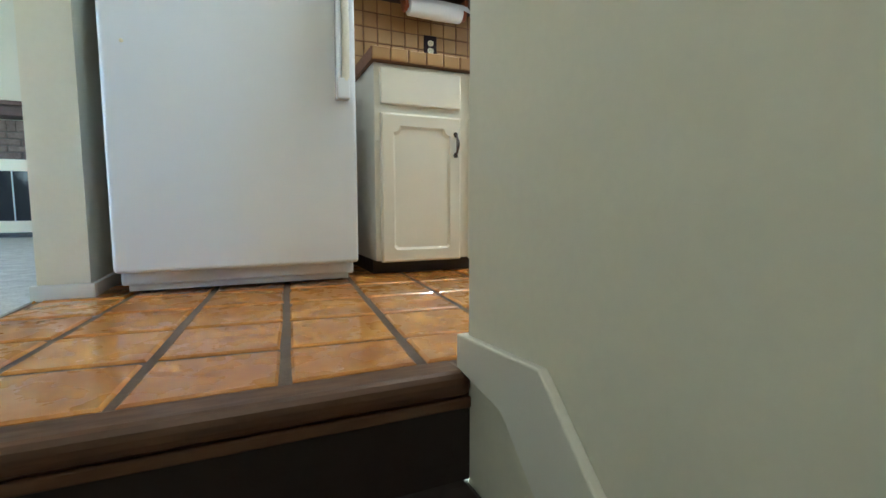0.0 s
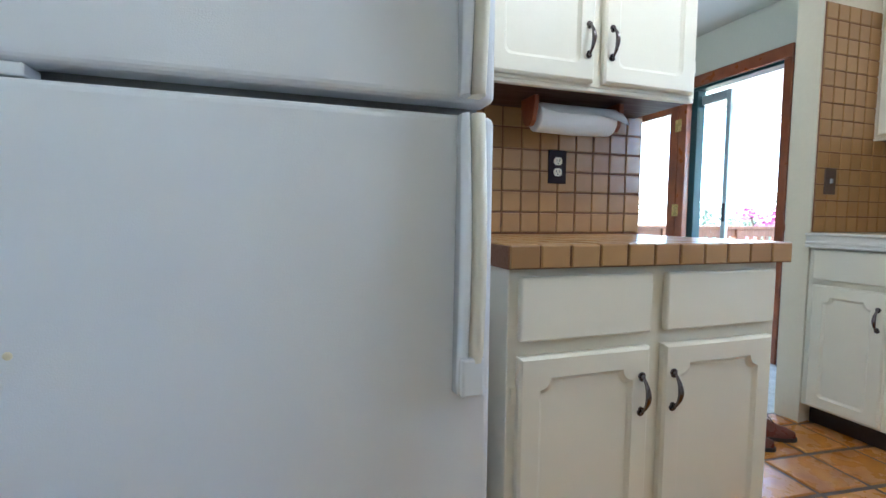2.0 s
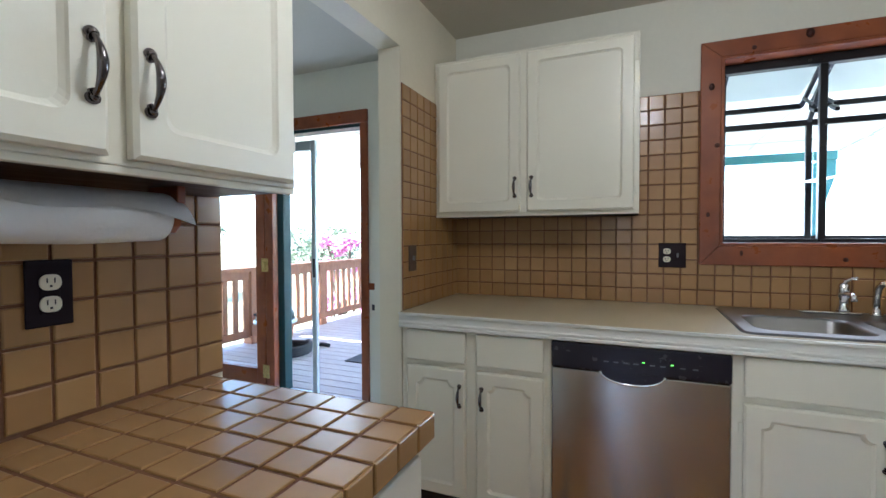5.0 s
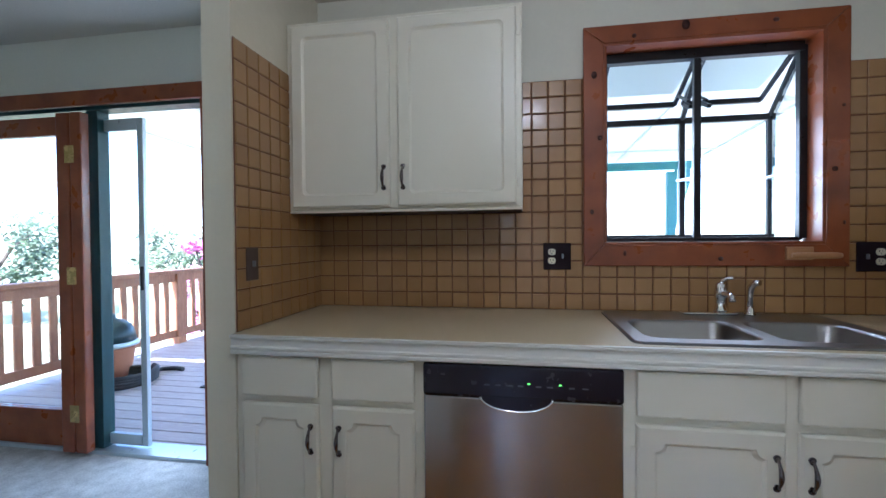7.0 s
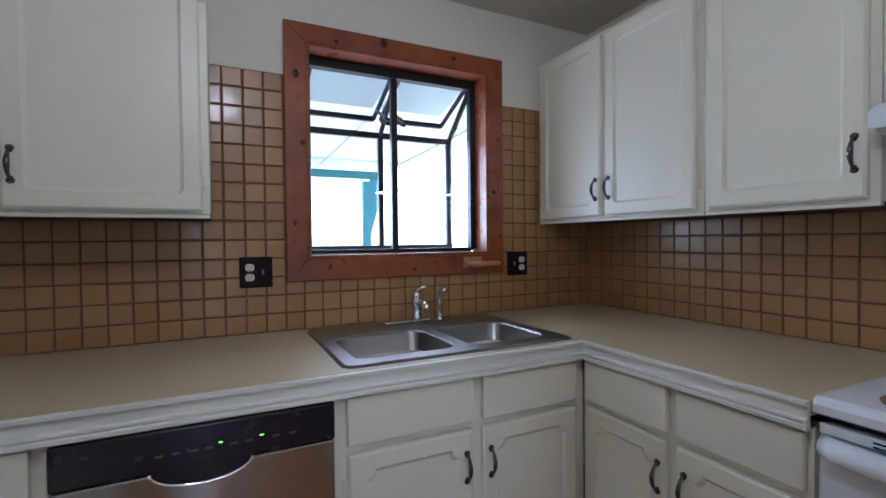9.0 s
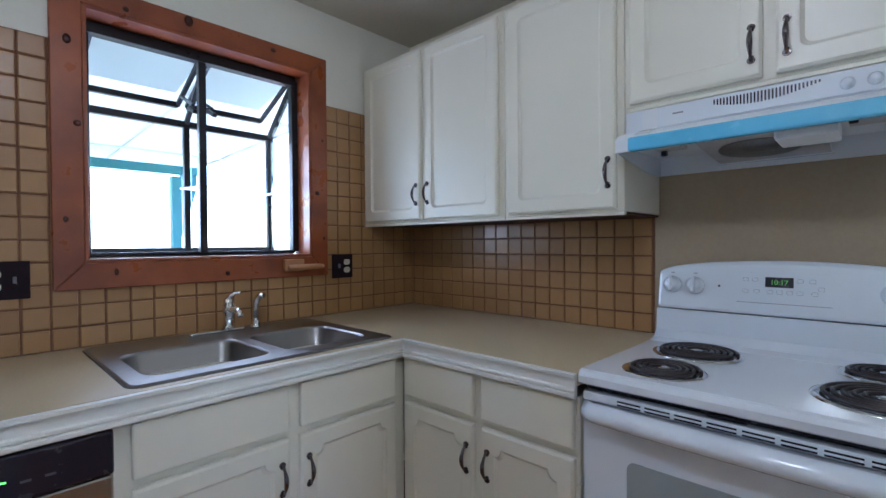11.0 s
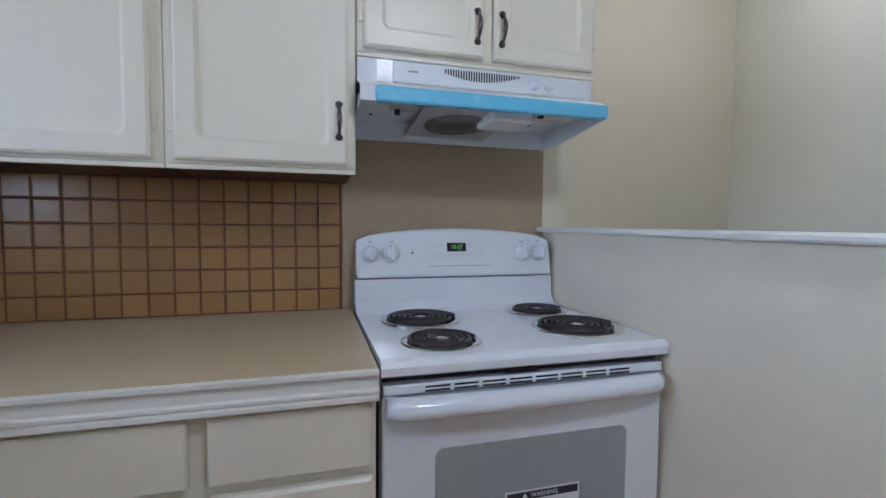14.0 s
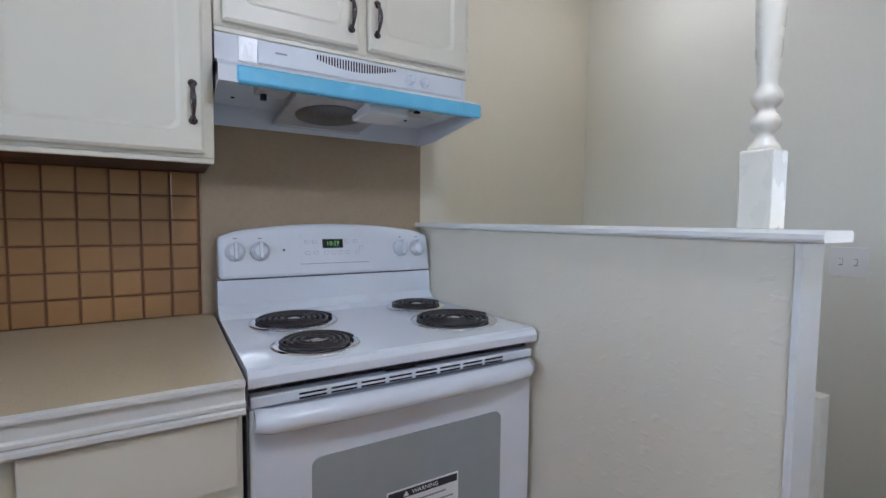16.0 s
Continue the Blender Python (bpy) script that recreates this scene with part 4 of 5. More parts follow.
for y, z in ((1.11, 1.36), (1.075, 1.69), (1.10, 1.97), (0.12, 1.78), (0.15, 1.52), (0.115, 1.30), (0.72, 2.16), (0.93, 2.13), (0.37, 2.15), (0.58, 1.15), (0.97, 1.175)):
    part("knot", bm_lathe([(krnd.uniform(0.007, 0.016), 0), (0.004, 0.0008)], 10, None, pose(-0.0262, y, z, 0, -90) @ Matrix.Diagonal((krnd.uniform(0.8, 1.6), krnd.uniform(0.6, 1.1), 1, 1))), KNOT, win)
X0, X1, ZO = 0.10, 0.37, 1.84       # inner and outer planes, height of the outer head bar


def bar(a, b, t, mat=BLACKFRAME, name="mullion", label=""):
    """A square bar from a to b, t thick, under the window."""
    d = Vector(b) - Vector(a)
    m = Matrix.Translation(a) @ d.to_track_quat("Z", "Y").to_matrix().to_4x4()
    return part(name, bm_box(-t / 2, t / 2, -t / 2, t / 2, 0, d.length, 0.002), mat, win, label, m)


y0, y1, z0, z1, ym = WY0 + 0.022, WY1 - 0.022, WZ0 + 0.022, WZ1 - 0.025, 0.612
bar((X0, y0, z0), (X0, y0, z1), 0.036)
bar((X0, y1, z0), (X0, y1, z1), 0.022)
bar((X0, y0, z1 - 0.004), (X0, y1, z1 - 0.004), 0.046, name="head_bar")
bar((X0, y0, z0), (X0, y1, z0), 0.016, name="sill_bar")
bar((X0, ym + 0.022, z0), (X0, ym + 0.022, z1), 0.030)
bar((X1, y0, ZO), (X1, y1, ZO), 0.030, name="head_bar")
bar((X1, y0, z0 + 0.012), (X1, y1, z0 + 0.012), 0.022, name="sill_bar")
for y in (y0, ym, y1):
    bar((X1, y, z0), (X1, y, ZO), 0.026)
    bar((X0, y, z1), (X1, y, ZO), 0.020, name="sloped_bar")
part("sill_shelf", bm_box(X0 + 0.01, X1, y0, y1, z0 - 0.02, z0 - 0.002, 0.002), TRIM, win, "white window shelf board")
for a, b in ((y0 + 0.02, ym - 0.02), (ym + 0.02, y1 - 0.02)):      # roof vents, tilted open on a stay
    hx, hz, ox, oz = X0 + 0.02, z1 - 0.01, X1 + 0.05, ZO + 0.10
    bar((ox, a, oz), (ox, b, oz), 0.026, name="vent_bar")
    bar((hx, a, hz), (ox, a, oz), 0.018, name="vent_bar")
    bar((hx, b, hz), (ox, b, oz), 0.018, name="vent_bar")
    g = part("vent_pane", bm_box(0, 1, a, b, 0, 0.003), HAZY, win, "hazy roof pane, tinted grey for the shaded patio roof", m=Matrix(((ox - hx, 0, 0, hx), (0, 1, 0, 0), (oz - hz, 0, 1, hz), (0, 0, 0, 1))))
    g.visible_shadow = False
    g = part("front_pane", bm_box(X1 - 0.002, X1 + 0.002, a, b, z0 + 0.02, ZO - 0.012), GLASS, win)
    g.visible_shadow = False
    near = b - 0.02 if b < ym else a + 0.02
    bar((X0 + 0.05, near, z1 - 0.20), (X1 - 0.06, near, ZO + 0.115), 0.012, BLACKFRAME, "stay", "dark vent stay")
    bar((X0 + 0.02, near, z1 - 0.235), (X0 + 0.10, near, z1 - 0.20), 0.018, BLACKFRAME, "crank_box", "dark crank box")
for y in (y0, y1):
    g = part("side_pane", bm_extrude([(X0, z0), (X1, z0), (X1, ZO), (X0, z1)], 0.003, m=Matrix(((1, 0, 0, 0), (0, 0, 1, y), (0, 1, 0, 0), (0, 0, 0, 1)))), GLASS, win)
    g.visible_shadow = False
for ya, yb in ((y0 + 0.012, y0 + 0.05), (ym - 0.04, ym + 0.035)):
    part("shelf_clip", bm_extrude([(X0 + 0.02, ya), (X1 - 0.02, ya), (X1 - 0.02, yb)], 0.008, m=Matrix.Translation((0, 0, 1.53))), PALEFRAME, win, "small glass shelf bracket")

# wooden soap dish fixed under the window
dish = thing("soap_dish", facing("w", E - 0.026, 0.335, 1.165), "small turned wooden towel peg below the window", "holder")
part("back_plate", bm_box(0.0, 0.10, -0.02, 0.035, 0.0, 0.02, 0.004), PEGWOOD, dish)
part("peg", bm_tube([(0.0, 0.0, 0.055), (0.03, 0.0, 0.058), (0.16, 0.0, 0.058), (0.178, 0.0, 0.057)], [0.010, 0.013, 0.013, 0.009], 12), PEGWOOD, dish)
part("stem", bm_tube([(0.05, 0.0, 0.018), (0.05, 0.0, 0.055)], 0.009, 10), PEGWOOD, dish)


# ---- outlets and switches ----
def bm_plate(w, h):
    bm = bm_box(-w / 2, w / 2, -h / 2, h / 2, 0, 0.006, 0.0025)
    return bm


def receptacle(parent, u, ivory):
    o = part("receptacle", bm_box(u - 0.017, u + 0.017, -0.038, 0.038, 0.004, 0.0068, 0.002), PLATE, parent)
    for v in (-0.020, 0.020):
        part("socket", bm_extrude(round_rect(u - 0.017, u + 0.017, v - 0.0145, v + 0.0145, 0.012, 4), 0.004, m=Matrix.Translation((0, 0, 0.0055))), ivory, o, "ivory socket face")
        for du in (-0.006, 0.006):
            part("slot", bm_box(u + du - 0.001, u + du + 0.001, v - 0.001, v + 0.008, 0.0092, 0.0100), INK, o)
        part("ground_hole", bm_box(u - 0.002, u + 0.002, v - 0.009, v - 0.005, 0.0092, 0.0100), INK, o)


def outlet(way, x, y, z, gangs, label, plate=PLATE, w=0.075, h=0.122):
    ob = thing("wall_outlet" if "o" in gangs else "light_switch", facing(way, x, y, z), label, "outlet" if "o" in gangs else "switch")
    n = len(gangs)
    part("cover_plate", bm_plate(w + 0.048 * (n - 1), h), plate, ob)
    for k, g in enumerate(gangs):
        u = (k - (n - 1) / 2) * 0.048
        if g == "o":
            receptacle(ob, u, IVORY)
        else:
            part("toggle", bm_box(u - 0.0045, u + 0.0045, -0.010, 0.012, 0.004, 0.017, 0.002), GASKET if g == "d" else TRIM, ob)
            part("toggle_slot", bm_box(u - 0.006, u + 0.006, -0.014, 0.014, 0.0045, 0.0066), plate if g == "d" else GASKET, ob)
    return ob


TF = 0.0093     # face of the tiles above the wall
outlet("s", 0.414, N - TF, 1.157, "o", "dark brown duplex outlet with ivory sockets on tan tiles")
outlet("w", E - TF, 1.262, 1.161, "od", "dark brown outlet and switch plate on tan tiles near the sink")
outlet("w", E - TF, 0.002, 1.157, "do", "dark brown switch and outlet plate beside the window")
outlet("s", 1.882, N - TF, 1.155, "d", "brown single switch plate with a small toggle on tan tiles", plate=BROWNPLATE)
outlet("e", -1.1995, 0.41, 1.07, "ww", "white double toggle switch plate on the stairwell wall", plate=TRIM)

# ---- paper towel under the wall cabinet ----
pt = thing("paper_towel_holder", pose(0.235, 2.278, 1.358), "wooden under-cabinet holder with a roll of white paper towel", "paper towel")
for u in (-0.022, 0.303):
    part("bracket", bm_extrude([(-0.045, 0.0), (0.045, 0.0), (0.045, -0.03), (0.03, -0.078), (0.015, -0.092), (-0.015, -0.092), (-0.03, -0.078), (-0.045, -0.03)], 0.018, 0.003,
                               m=Matrix(((0, 0, 1, u), (1, 0, 0, 0), (0, 1, 0, 0), (0, 0, 0, 1)))), REDWOOD, pt, "stained wooden bracket")
roll = bm_lathe([(0.019, 0.0), (0.044, 0.0), (0.046, 0.004), (0.047, 0.15), (0.046, 0.286), (0.044, 0.29), (0.019, 0.29)], 32, None, pose(0.006, 0, -0.062, 0, 90))
for v in roll.verts:
    v.co.z += 0.0025 * math.sin(v.co.x * 25) * (1 if v.co.z < -0.062 else 0.3)
part("roll", roll, PAPER, pt, "white paper towel roll")
sheet = bmesh.new()
rows = []
for i in range(17):
    s = i / 16
    row = []
    for j in range(21):
        q = j / 20
        a = radians(5 + (58 + 34 * q + 9 * math.sin(q * 7)) * s)     # torn edge: further round at one end
        rr = 0.0485 + 0.010 * s * s * (0.4 + q) + 0.002 * math.sin(q * 11 + s * 3) * s
        row.append(sheet.verts.new((0.010 + 0.290 * q + 0.028 * s * q * q, -rr * math.sin(a), -0.062 + rr * math.cos(a))))
    rows.append(row)
for a, b in zip(rows, rows[1:]):
    for j in range(20):
        sheet.faces.new((a[j], a[j + 1], b[j + 1], b[j])).smooth = True
bmesh.ops.solidify(sheet, geom=list(sheet.faces), thickness=0.0010)
part("loose_sheet", sheet, PAPER, pt, "loose torn end of paper towel")
part("dowel", bm_tube([(-0.005, 0, -0.062), (0.308, 0, -0.062)], 0.012, 12), REDWOOD, pt)

# ---- turned post on the half wall ----
post = thing("turned_post", pose(0.283, 0.742, 1.2137) @ Matrix.Diagonal((0.63, 0.63, 1, 1)), "white glossy turned wooden post on the half wall cap", "post")
part("square_base", bm_box(-0.043, 0.043, -0.043, 0.043, 0, 0.137, 0.004), CREAMGLOSS, post)
part("turned_shaft", bm_lathe([(0.041, 0.137), (0.036, 0.146), (0.025, 0.156), (0.021, 0.166), (0.031, 0.172), (0.038, 0.181), (0.038, 0.188), (0.031, 0.197), (0.023, 0.202), (0.023, 0.210), (0.032, 0.216), (0.039, 0.226), (0.037, 0.236),
                               (0.027, 0.245), (0.023, 0.254), (0.024, 0.262), (0.031, 0.30), (0.038, 0.40), (0.040, 0.50), (0.036, 0.62), (0.024, 0.78), (0.018, 0.85), (0.03, 0.87), (0.02, 0.89), (0.036, 0.92), (0.036, 0.925)], 28), CREAMGLOSS, post)
part("top_block", bm_box(-0.043, 0.043, -0.043, 0.043, 0.925, TOP - 1.2147, 0.004), CREAMGLOSS, post)

# ---- shoes in the doorway ----
def shoe(x, y, turn):
    s = thing("leather_shoe", pose(x, y, 0.0, 0, 0, turn), "red-brown leather shoe with a dark sole on the floor", "shoe", "pair of shoes")
    up = bmesh.new()
    rings = []
    for k in range(13):
        t = k / 12
        L = -0.135 + 0.27 * t
        w = 0.036 + 0.014 * math.sin(math.pi * min(1, t * 1.15)) - (0.022 * max(0, t - 0.85) / 0.15)
        h = 0.108 - 0.062 * min(1, max(0, (t - 0.30) / 0.45)) - 0.022 * max(0, (t - 0.8) / 0.2)
        rings.append([up.verts.new((w * math.cos(a) * (1 if math.sin(a) < 0.4 else 0.8), L, 0.018 + h * max(0, math.sin(a)))) for a in [math.pi * j / 10 for j in range(11)]])
    for a, b in zip(rings, rings[1:]):
        for j in range(10):
            up.faces.new((a[j], a[j + 1], b[j + 1], b[j])).smooth = True
    up.faces.new(rings[0])
    up.faces.new(rings[-1][::-1])
    bmesh.ops.recalc_face_normals(up, faces=list(up.faces))
    u = part("upper", up, LEATHER, s)
    part("opening", bm_lathe([(0.030, 0.086), (0.032, 0.092), (0.026, 0.094), (0.022, 0.088)], 16, None, Matrix.Diagonal((0.8, 1.5, 1, 1)) @ Matrix.Translation((0, -0.055, 0.033))), RUBBER, u)
    part("sole", bm_extrude([(0.05 * math.sin(q) * (1 if math.cos(q) > 0 else 0.8), 0.145 * math.cos(q)) for q in [2 * math.pi * j / 24 for j in range(24)]], 0.018, 0.003), RUBBER, s, "dark rubber sole")
    part("lace", bm_tube([(-0.012, 0.02, 0.086), (0.02, 0.03, 0.105), (0.03, 0.0, 0.128), (0.0, 0.01, 0.110), (-0.02, 0.045, 0.078), (0.02, 0.05, 0.074)], 0.0022, 6), RUBBER, s)


shoe(1.31, 2.36, -139)
shoe(1.475, 2.385, -134)

# ---- patio door in the dining wall ----
pd = thing("door_1", pose(DX, 0, 0), "open patio door with redwood casing, folded wooden leaf and pale screen", "door")
pd["kind"] = "structure"
part("casing_top", bm_box(-0.022, -0.001, 3.095, 4.98, 2.030, 2.118, 0.004), REDWOOD, pd, "redwood head casing")
part("casing_side", bm_box(-0.022, -0.001, 3.095, 3.15, 0.0, 2.0295, 0.004), REDWOOD, pd, "redwood side casing")
part("head_track", bm_box(0.02, 0.12, 3.152, 4.9, 2.015, 2.038, 0.002), DARKTEAL, pd)
part("jamb", bm_box(0.0, 0.128, 3.1505, 3.165, 0.021, 2.014, 0.002), REDWOOD, pd)
for a, b in ((3.90, 3.975), (3.985, 4.07)):
    st2 = part("door_stile", bm_box(-0.045, 0.01, a, b, 0.02, 1.99, 0.006), REDWOOD, pd, "redwood stile of the folded door leaf")
for z in (0.25, 1.05, 1.75):
    part("hinge", bm_box(-0.047, -0.0455, 3.945, 4.01, z - 0.05, z + 0.05, 0.0005), BRASS, pd, "brass butt hinge")
part("frame_post", bm_box(0.03, 0.11, 3.865, 3.945, 0.021, 2.014, 0.004), DARKTEAL, pd, "dark teal sliding frame")
part("screen_stile", bm_box(0.07, 0.10, 3.60, 3.64, 0.035, 1.97, 0.004), PALEFRAME, pd, "pale aluminium screen stile")
part("screen_rail", bm_box(0.07, 0.10, 3.6405, 3.864, 0.035, 0.10, 0.004), PALEFRAME, pd)
part("screen_rail", bm_box(0.07, 0.10, 3.6405, 3.864, 1.90, 1.97, 0.004), PALEFRAME, pd)
part("screen_pull", bm_box(0.058, 0.07, 3.605, 3.622, 0.96, 1.10, 0.003), INK, pd)
part("threshold", bm_box(0.0, 0.16, 3.152, 4.9, -0.01, 0.02, 0.004), PALEFRAME, pd, "bright aluminium threshold")
g = part("pane", bm_box(0.083, 0.087, 3.64, 3.865, 0.10, 1.90), GLASS, pd)
g.visible_shadow = False
part("leaf_stile", bm_box(0.02, 0.065, 4.82, 4.9, 0.02, 1.99, 0.004), REDWOOD, pd)
part("leaf_rail", bm_box(0.02, 0.065, 4.0705, 4.8195, 0.02, 0.24, 0.004), REDWOOD, pd)
part("leaf_rail", bm_box(0.02, 0.065, 4.0705, 4.8195, 1.88, 1.99, 0.004), REDWOOD, pd)
g = part("pane", bm_box(0.038, 0.043, 4.07, 4.82, 0.24, 1.88), GLASS, pd)
g.visible_shadow = False
part("strike_plate", bm_box(-0.010, -0.001, 3.055, 3.0935, 0.90, 0.945, 0.002), REDWOOD, pd)
part("latch_plate", bm_box(-0.006, -0.001, 3.055, 3.075, 0.76, 0.80, 0.002), INK, pd)

# ---- deck, railing and patio roof ----
deck_top = -0.03
deck = thing("deck", pose(2.72, 0, deck_top), "weathered grey wooden deck outside the patio door", "deck")
deck["kind"] = "structure"
data = None
for k in range(38):
    if data is None:
        ob = part("plank", bm_box(0, 0.135, -3.0, 5.9, -0.035, 0, 0.004, 1), DECKWOOD, deck)
        data = ob.data
    else:
        shared("plank", data, deck, Matrix.Translation((k * 0.143, 0, 0)))
part("joist", bm_box(0, 5.4, -3.0, 5.9, -0.25, -0.037), KICK, deck)
rail = thing("deck_railing", pose(2.72, 5.75, deck_top), "red-brown wooden deck railing with square balusters", "railing")
for k in range(5):
    part("post", bm_box(k * 1.3 + 0.05, k * 1.3 + 0.15, -0.05, 0.05, 0, 0.88, 0.006), CEDAR, rail)
    part("post_foot", bm_box(k * 1.3 + 0.03, k * 1.3 + 0.17, -0.07, 0.07, 0, 0.09, 0.006), CEDAR, rail)
part("top_rail", bm_box(0.0, 5.45, -0.07, 0.07, 0.881, 0.925, 0.006), CEDAR, rail)
part("upper_rail", bm_box(0.0, 5.45, -0.02, 0.02, 0.78, 0.879, 0.004), CEDAR, rail)
part("lower_rail", bm_box(0.0, 5.45, -0.02, 0.02, 0.08, 0.17, 0.004), CEDAR, rail)
bal = None
for k in range(34):
    x = 0.24 + k * 0.152
    if min(abs(x - (q * 1.3 + 0.10)) for q in range(5)) < 0.09:
        continue
    m = Matrix.Translation((x, 0, 0))
    if bal is None:
        ob = part("baluster", bm_box(-0.035, 0.035, -0.014, 0.014, 0.171, 0.779, 0.003, 1), CEDAR, rail, m=m)
        bal = ob.data
    else:
        shared("baluster", bal, rail, m)
far = thing("deck_railing", pose(8.05, -3.0, deck_top), "red-brown wooden railing along the far deck edge", "railing")
part("top_rail", bm_box(-0.07, 0.07, 0, 8.7, 0.881, 0.925, 0.006), CEDAR, far)
part("upper_rail", bm_box(-0.02, 0.02, 0, 8.7, 0.80, 0.879, 0.004), CEDAR, far)
part("lower_rail", bm_box(-0.02, 0.02, 0, 8.7, 0.08, 0.17, 0.004), CEDAR, far)
for k in range(56):
    shared("baluster", bal, far, Matrix.Translation((0, 0.1 + k * 0.152, 0)) @ pose(0, 0, 0, 0, 0, 90))
roof = thing("patio_roof", pose(2.72, 0, 0), "white panelled patio roof on teal posts and beam", "patio roof")
part("panel", bm_extrude([(0, 2.66), (5.6, 2.505), (5.6, 2.535), (0, 2.69)], 7.5, m=Matrix(((1, 0, 0, 0), (0, 0, 1, -1.3), (0, 1, 0, 0), (0, 0, 0, 1)))), ROOFSHEET, roof, "white translucent roof sheeting")
for k in range(7):
    y = -1.28 + k * 1.2
    part("rafter", bm_extrude([(0, 2.632), (5.6, 2.477), (5.6, 2.504), (0, 2.659)], 0.025, m=Matrix(((1, 0, 0, 0), (0, 0, 1, y), (0, 1, 0, 0), (0, 0, 0, 1)))), WHITEROOF, roof)
part("purlin", bm_box(4.55, 4.575, -1.3, 6.2, 2.487, 2.505, 0.002), PALEFRAME, roof, "thin grey metal purlin")
part("beam", bm_box(5.1, 5.2, -1.09, 6.2, 2.300, 2.424, 0.004), TEAL, roof, "teal painted beam")
part("knee_brace", bm_extrude([(-0.861, 1.35), (-0.861, 2.299), (-1.08, 2.299), (-1.08, 2.10)], 0.06, 0.004, m=Matrix(((0, 0, 1, 5.12), (1, 0, 0, 0), (0, 1, 0, 0), (0, 0, 0, 1)))), TEAL, roof, "teal knee brace")
for y in (-0.80, 3.4, 5.95):
    part("roof_post", bm_box(5.09, 5.21, y - 0.06, y + 0.06, deck_top, 2.264, 0.004), TEAL, roof, "teal painted post")

# kamado grill with a coiled hose, and a door mat
gr = thing("ceramic_grill", pose(3.95, 5.22, deck_top), "dark green dome grill in a terracotta base on the deck", "grill")
part("pot", bm_lathe([(0.13, 0.0), (0.15, 0.012), (0.185, 0.16), (0.205, 0.29), (0.21, 0.31)], 28), TERRACOTTA, gr, "terracotta base")
part("band", bm_lathe([(0.215, 0.311), (0.235, 0.318), (0.237, 0.345), (0.222, 0.356)], 28), PALEFRAME, gr, "pale metal rim band")
part("dome", bm_lathe([(0.215, 0.357), (0.205, 0.43), (0.175, 0.50), (0.12, 0.545), (0.055, 0.565), (0.05, 0.60), (0.035, 0.61)], 28), GRILLGREEN, gr, "dark dome lid")
part("lid_handle", bm_tube([(-0.19, -0.05, 0.42), (-0.25, -0.06, 0.44), (-0.25, 0.06, 0.44), (-0.19, 0.05, 0.42)], 0.012, 8), RUBBER, gr)
hose = thing("garden_hose", pose(3.84, 4.93, deck_top), "dark coiled rubber hose on the deck", "hose")
part("coil", bm_tube([(0.24 * math.cos(k * 0.35) + 0.01 * math.sin(k), 0.21 * math.sin(k * 0.35), 0.024 + 0.0012 * k) for k in range(72)], 0.024, 8), RUBBER, hose)
part("loose_end", bm_tube([(0.24, 0.0, 0.024), (0.34, 0.06, 0.022), (0.42, 0.01, 0.022), (0.47, -0.10, 0.022), (0.44, -0.2, 0.022)], 0.02, 8), RUBBER, hose)
mat_ = thing("door_mat", pose(4.12, 4.0, deck_top), "dark flat door mat lying on the deck", "mat")
part("pad", bm_box(-0.28, 0.28, -0.2, 0.2, 0, 0.012, 0.003), RUBBER, mat_)

# ---- ground and planting ----
tagged(part("ground", bm_box(-400, 400, -400, 400, -3.2, -3.0), GRASS), "dry grassy ground", "ground", kind="structure")


def leaves(bm, c, r, n, size, rnd):
    """Small tilted leaf blades in a ragged clump."""
    for _ in range(n):
        d = Vector((rnd.gauss(0, 1), rnd.gauss(0, 1), rnd.gauss(0, 0.8)))
        p = Vector(c) + d.normalized() * r * rnd.uniform(0.3, 1.0) ** 0.6
        a = Vector((rnd.uniform(-1, 1), rnd.uniform(-1, 1), rnd.uniform(-1, 1))).normalized() * size * rnd.uniform(0.6, 1.3)
        b = a.orthogonal().normalized() * size * 0.45
        v = [bm.verts.new(p - a), bm.verts.new(p + b), bm.verts.new(p + a), bm.verts.new(p - b)]
        bm.faces.new(v)


def tree(name, x, y, z, h, spread, mat, label, category, seed, clumps=26, size=0.09, trunk=True):
    rnd = random.Random(seed)
    t = thing(name, pose(x, y, z), label, category)
    if trunk:
        part("trunk", bm_tube([(0, 0, 0), (0.05, 0.02, h * 0.25), (-0.03, 0.04, h * 0.5), (0.02, 0, h * 0.8)], [h * 0.03, h * 0.024, h * 0.018, h * 0.006], 8), BARK, t)
    bm = bmesh.new()
    limbs = bmesh.new()
    for k in range(clumps):
        a, q = rnd.uniform(0, 6.28), rnd.uniform(0.15, 1)
        c = (spread * q ** 0.5 * math.cos(a), spread * q ** 0.5 * math.sin(a), h * (rnd.uniform(0.4, 1.0) if trunk else rnd.uniform(0.25, 0.9)))
        leaves(bm, c, spread * rnd.uniform(0.22, 0.4), 110, size, rnd)
        if k % 3 == 0:
            bm_tube([(0, 0, h * 0.3 if trunk else 0), tuple(v * 0.55 for v in c[:2]) + (c[2] * 0.8,), c], [h * 0.012, h * 0.007, h * 0.003], 5, limbs)
    part("crown", bm, mat, t)
    part("limbs", limbs, BARK, t)


tree("tree", 30.0, 26.0, -3.0, 5.0, 3.4, LEAF, "leafy green garden tree far beyond the deck", "tree", 3, 30, 0.2)
tree("tree", 20.0, 30.0, -3.0, 5.6, 3.6, LEAF, "tall leafy tree at the garden edge", "tree", 7, 30, 0.2)
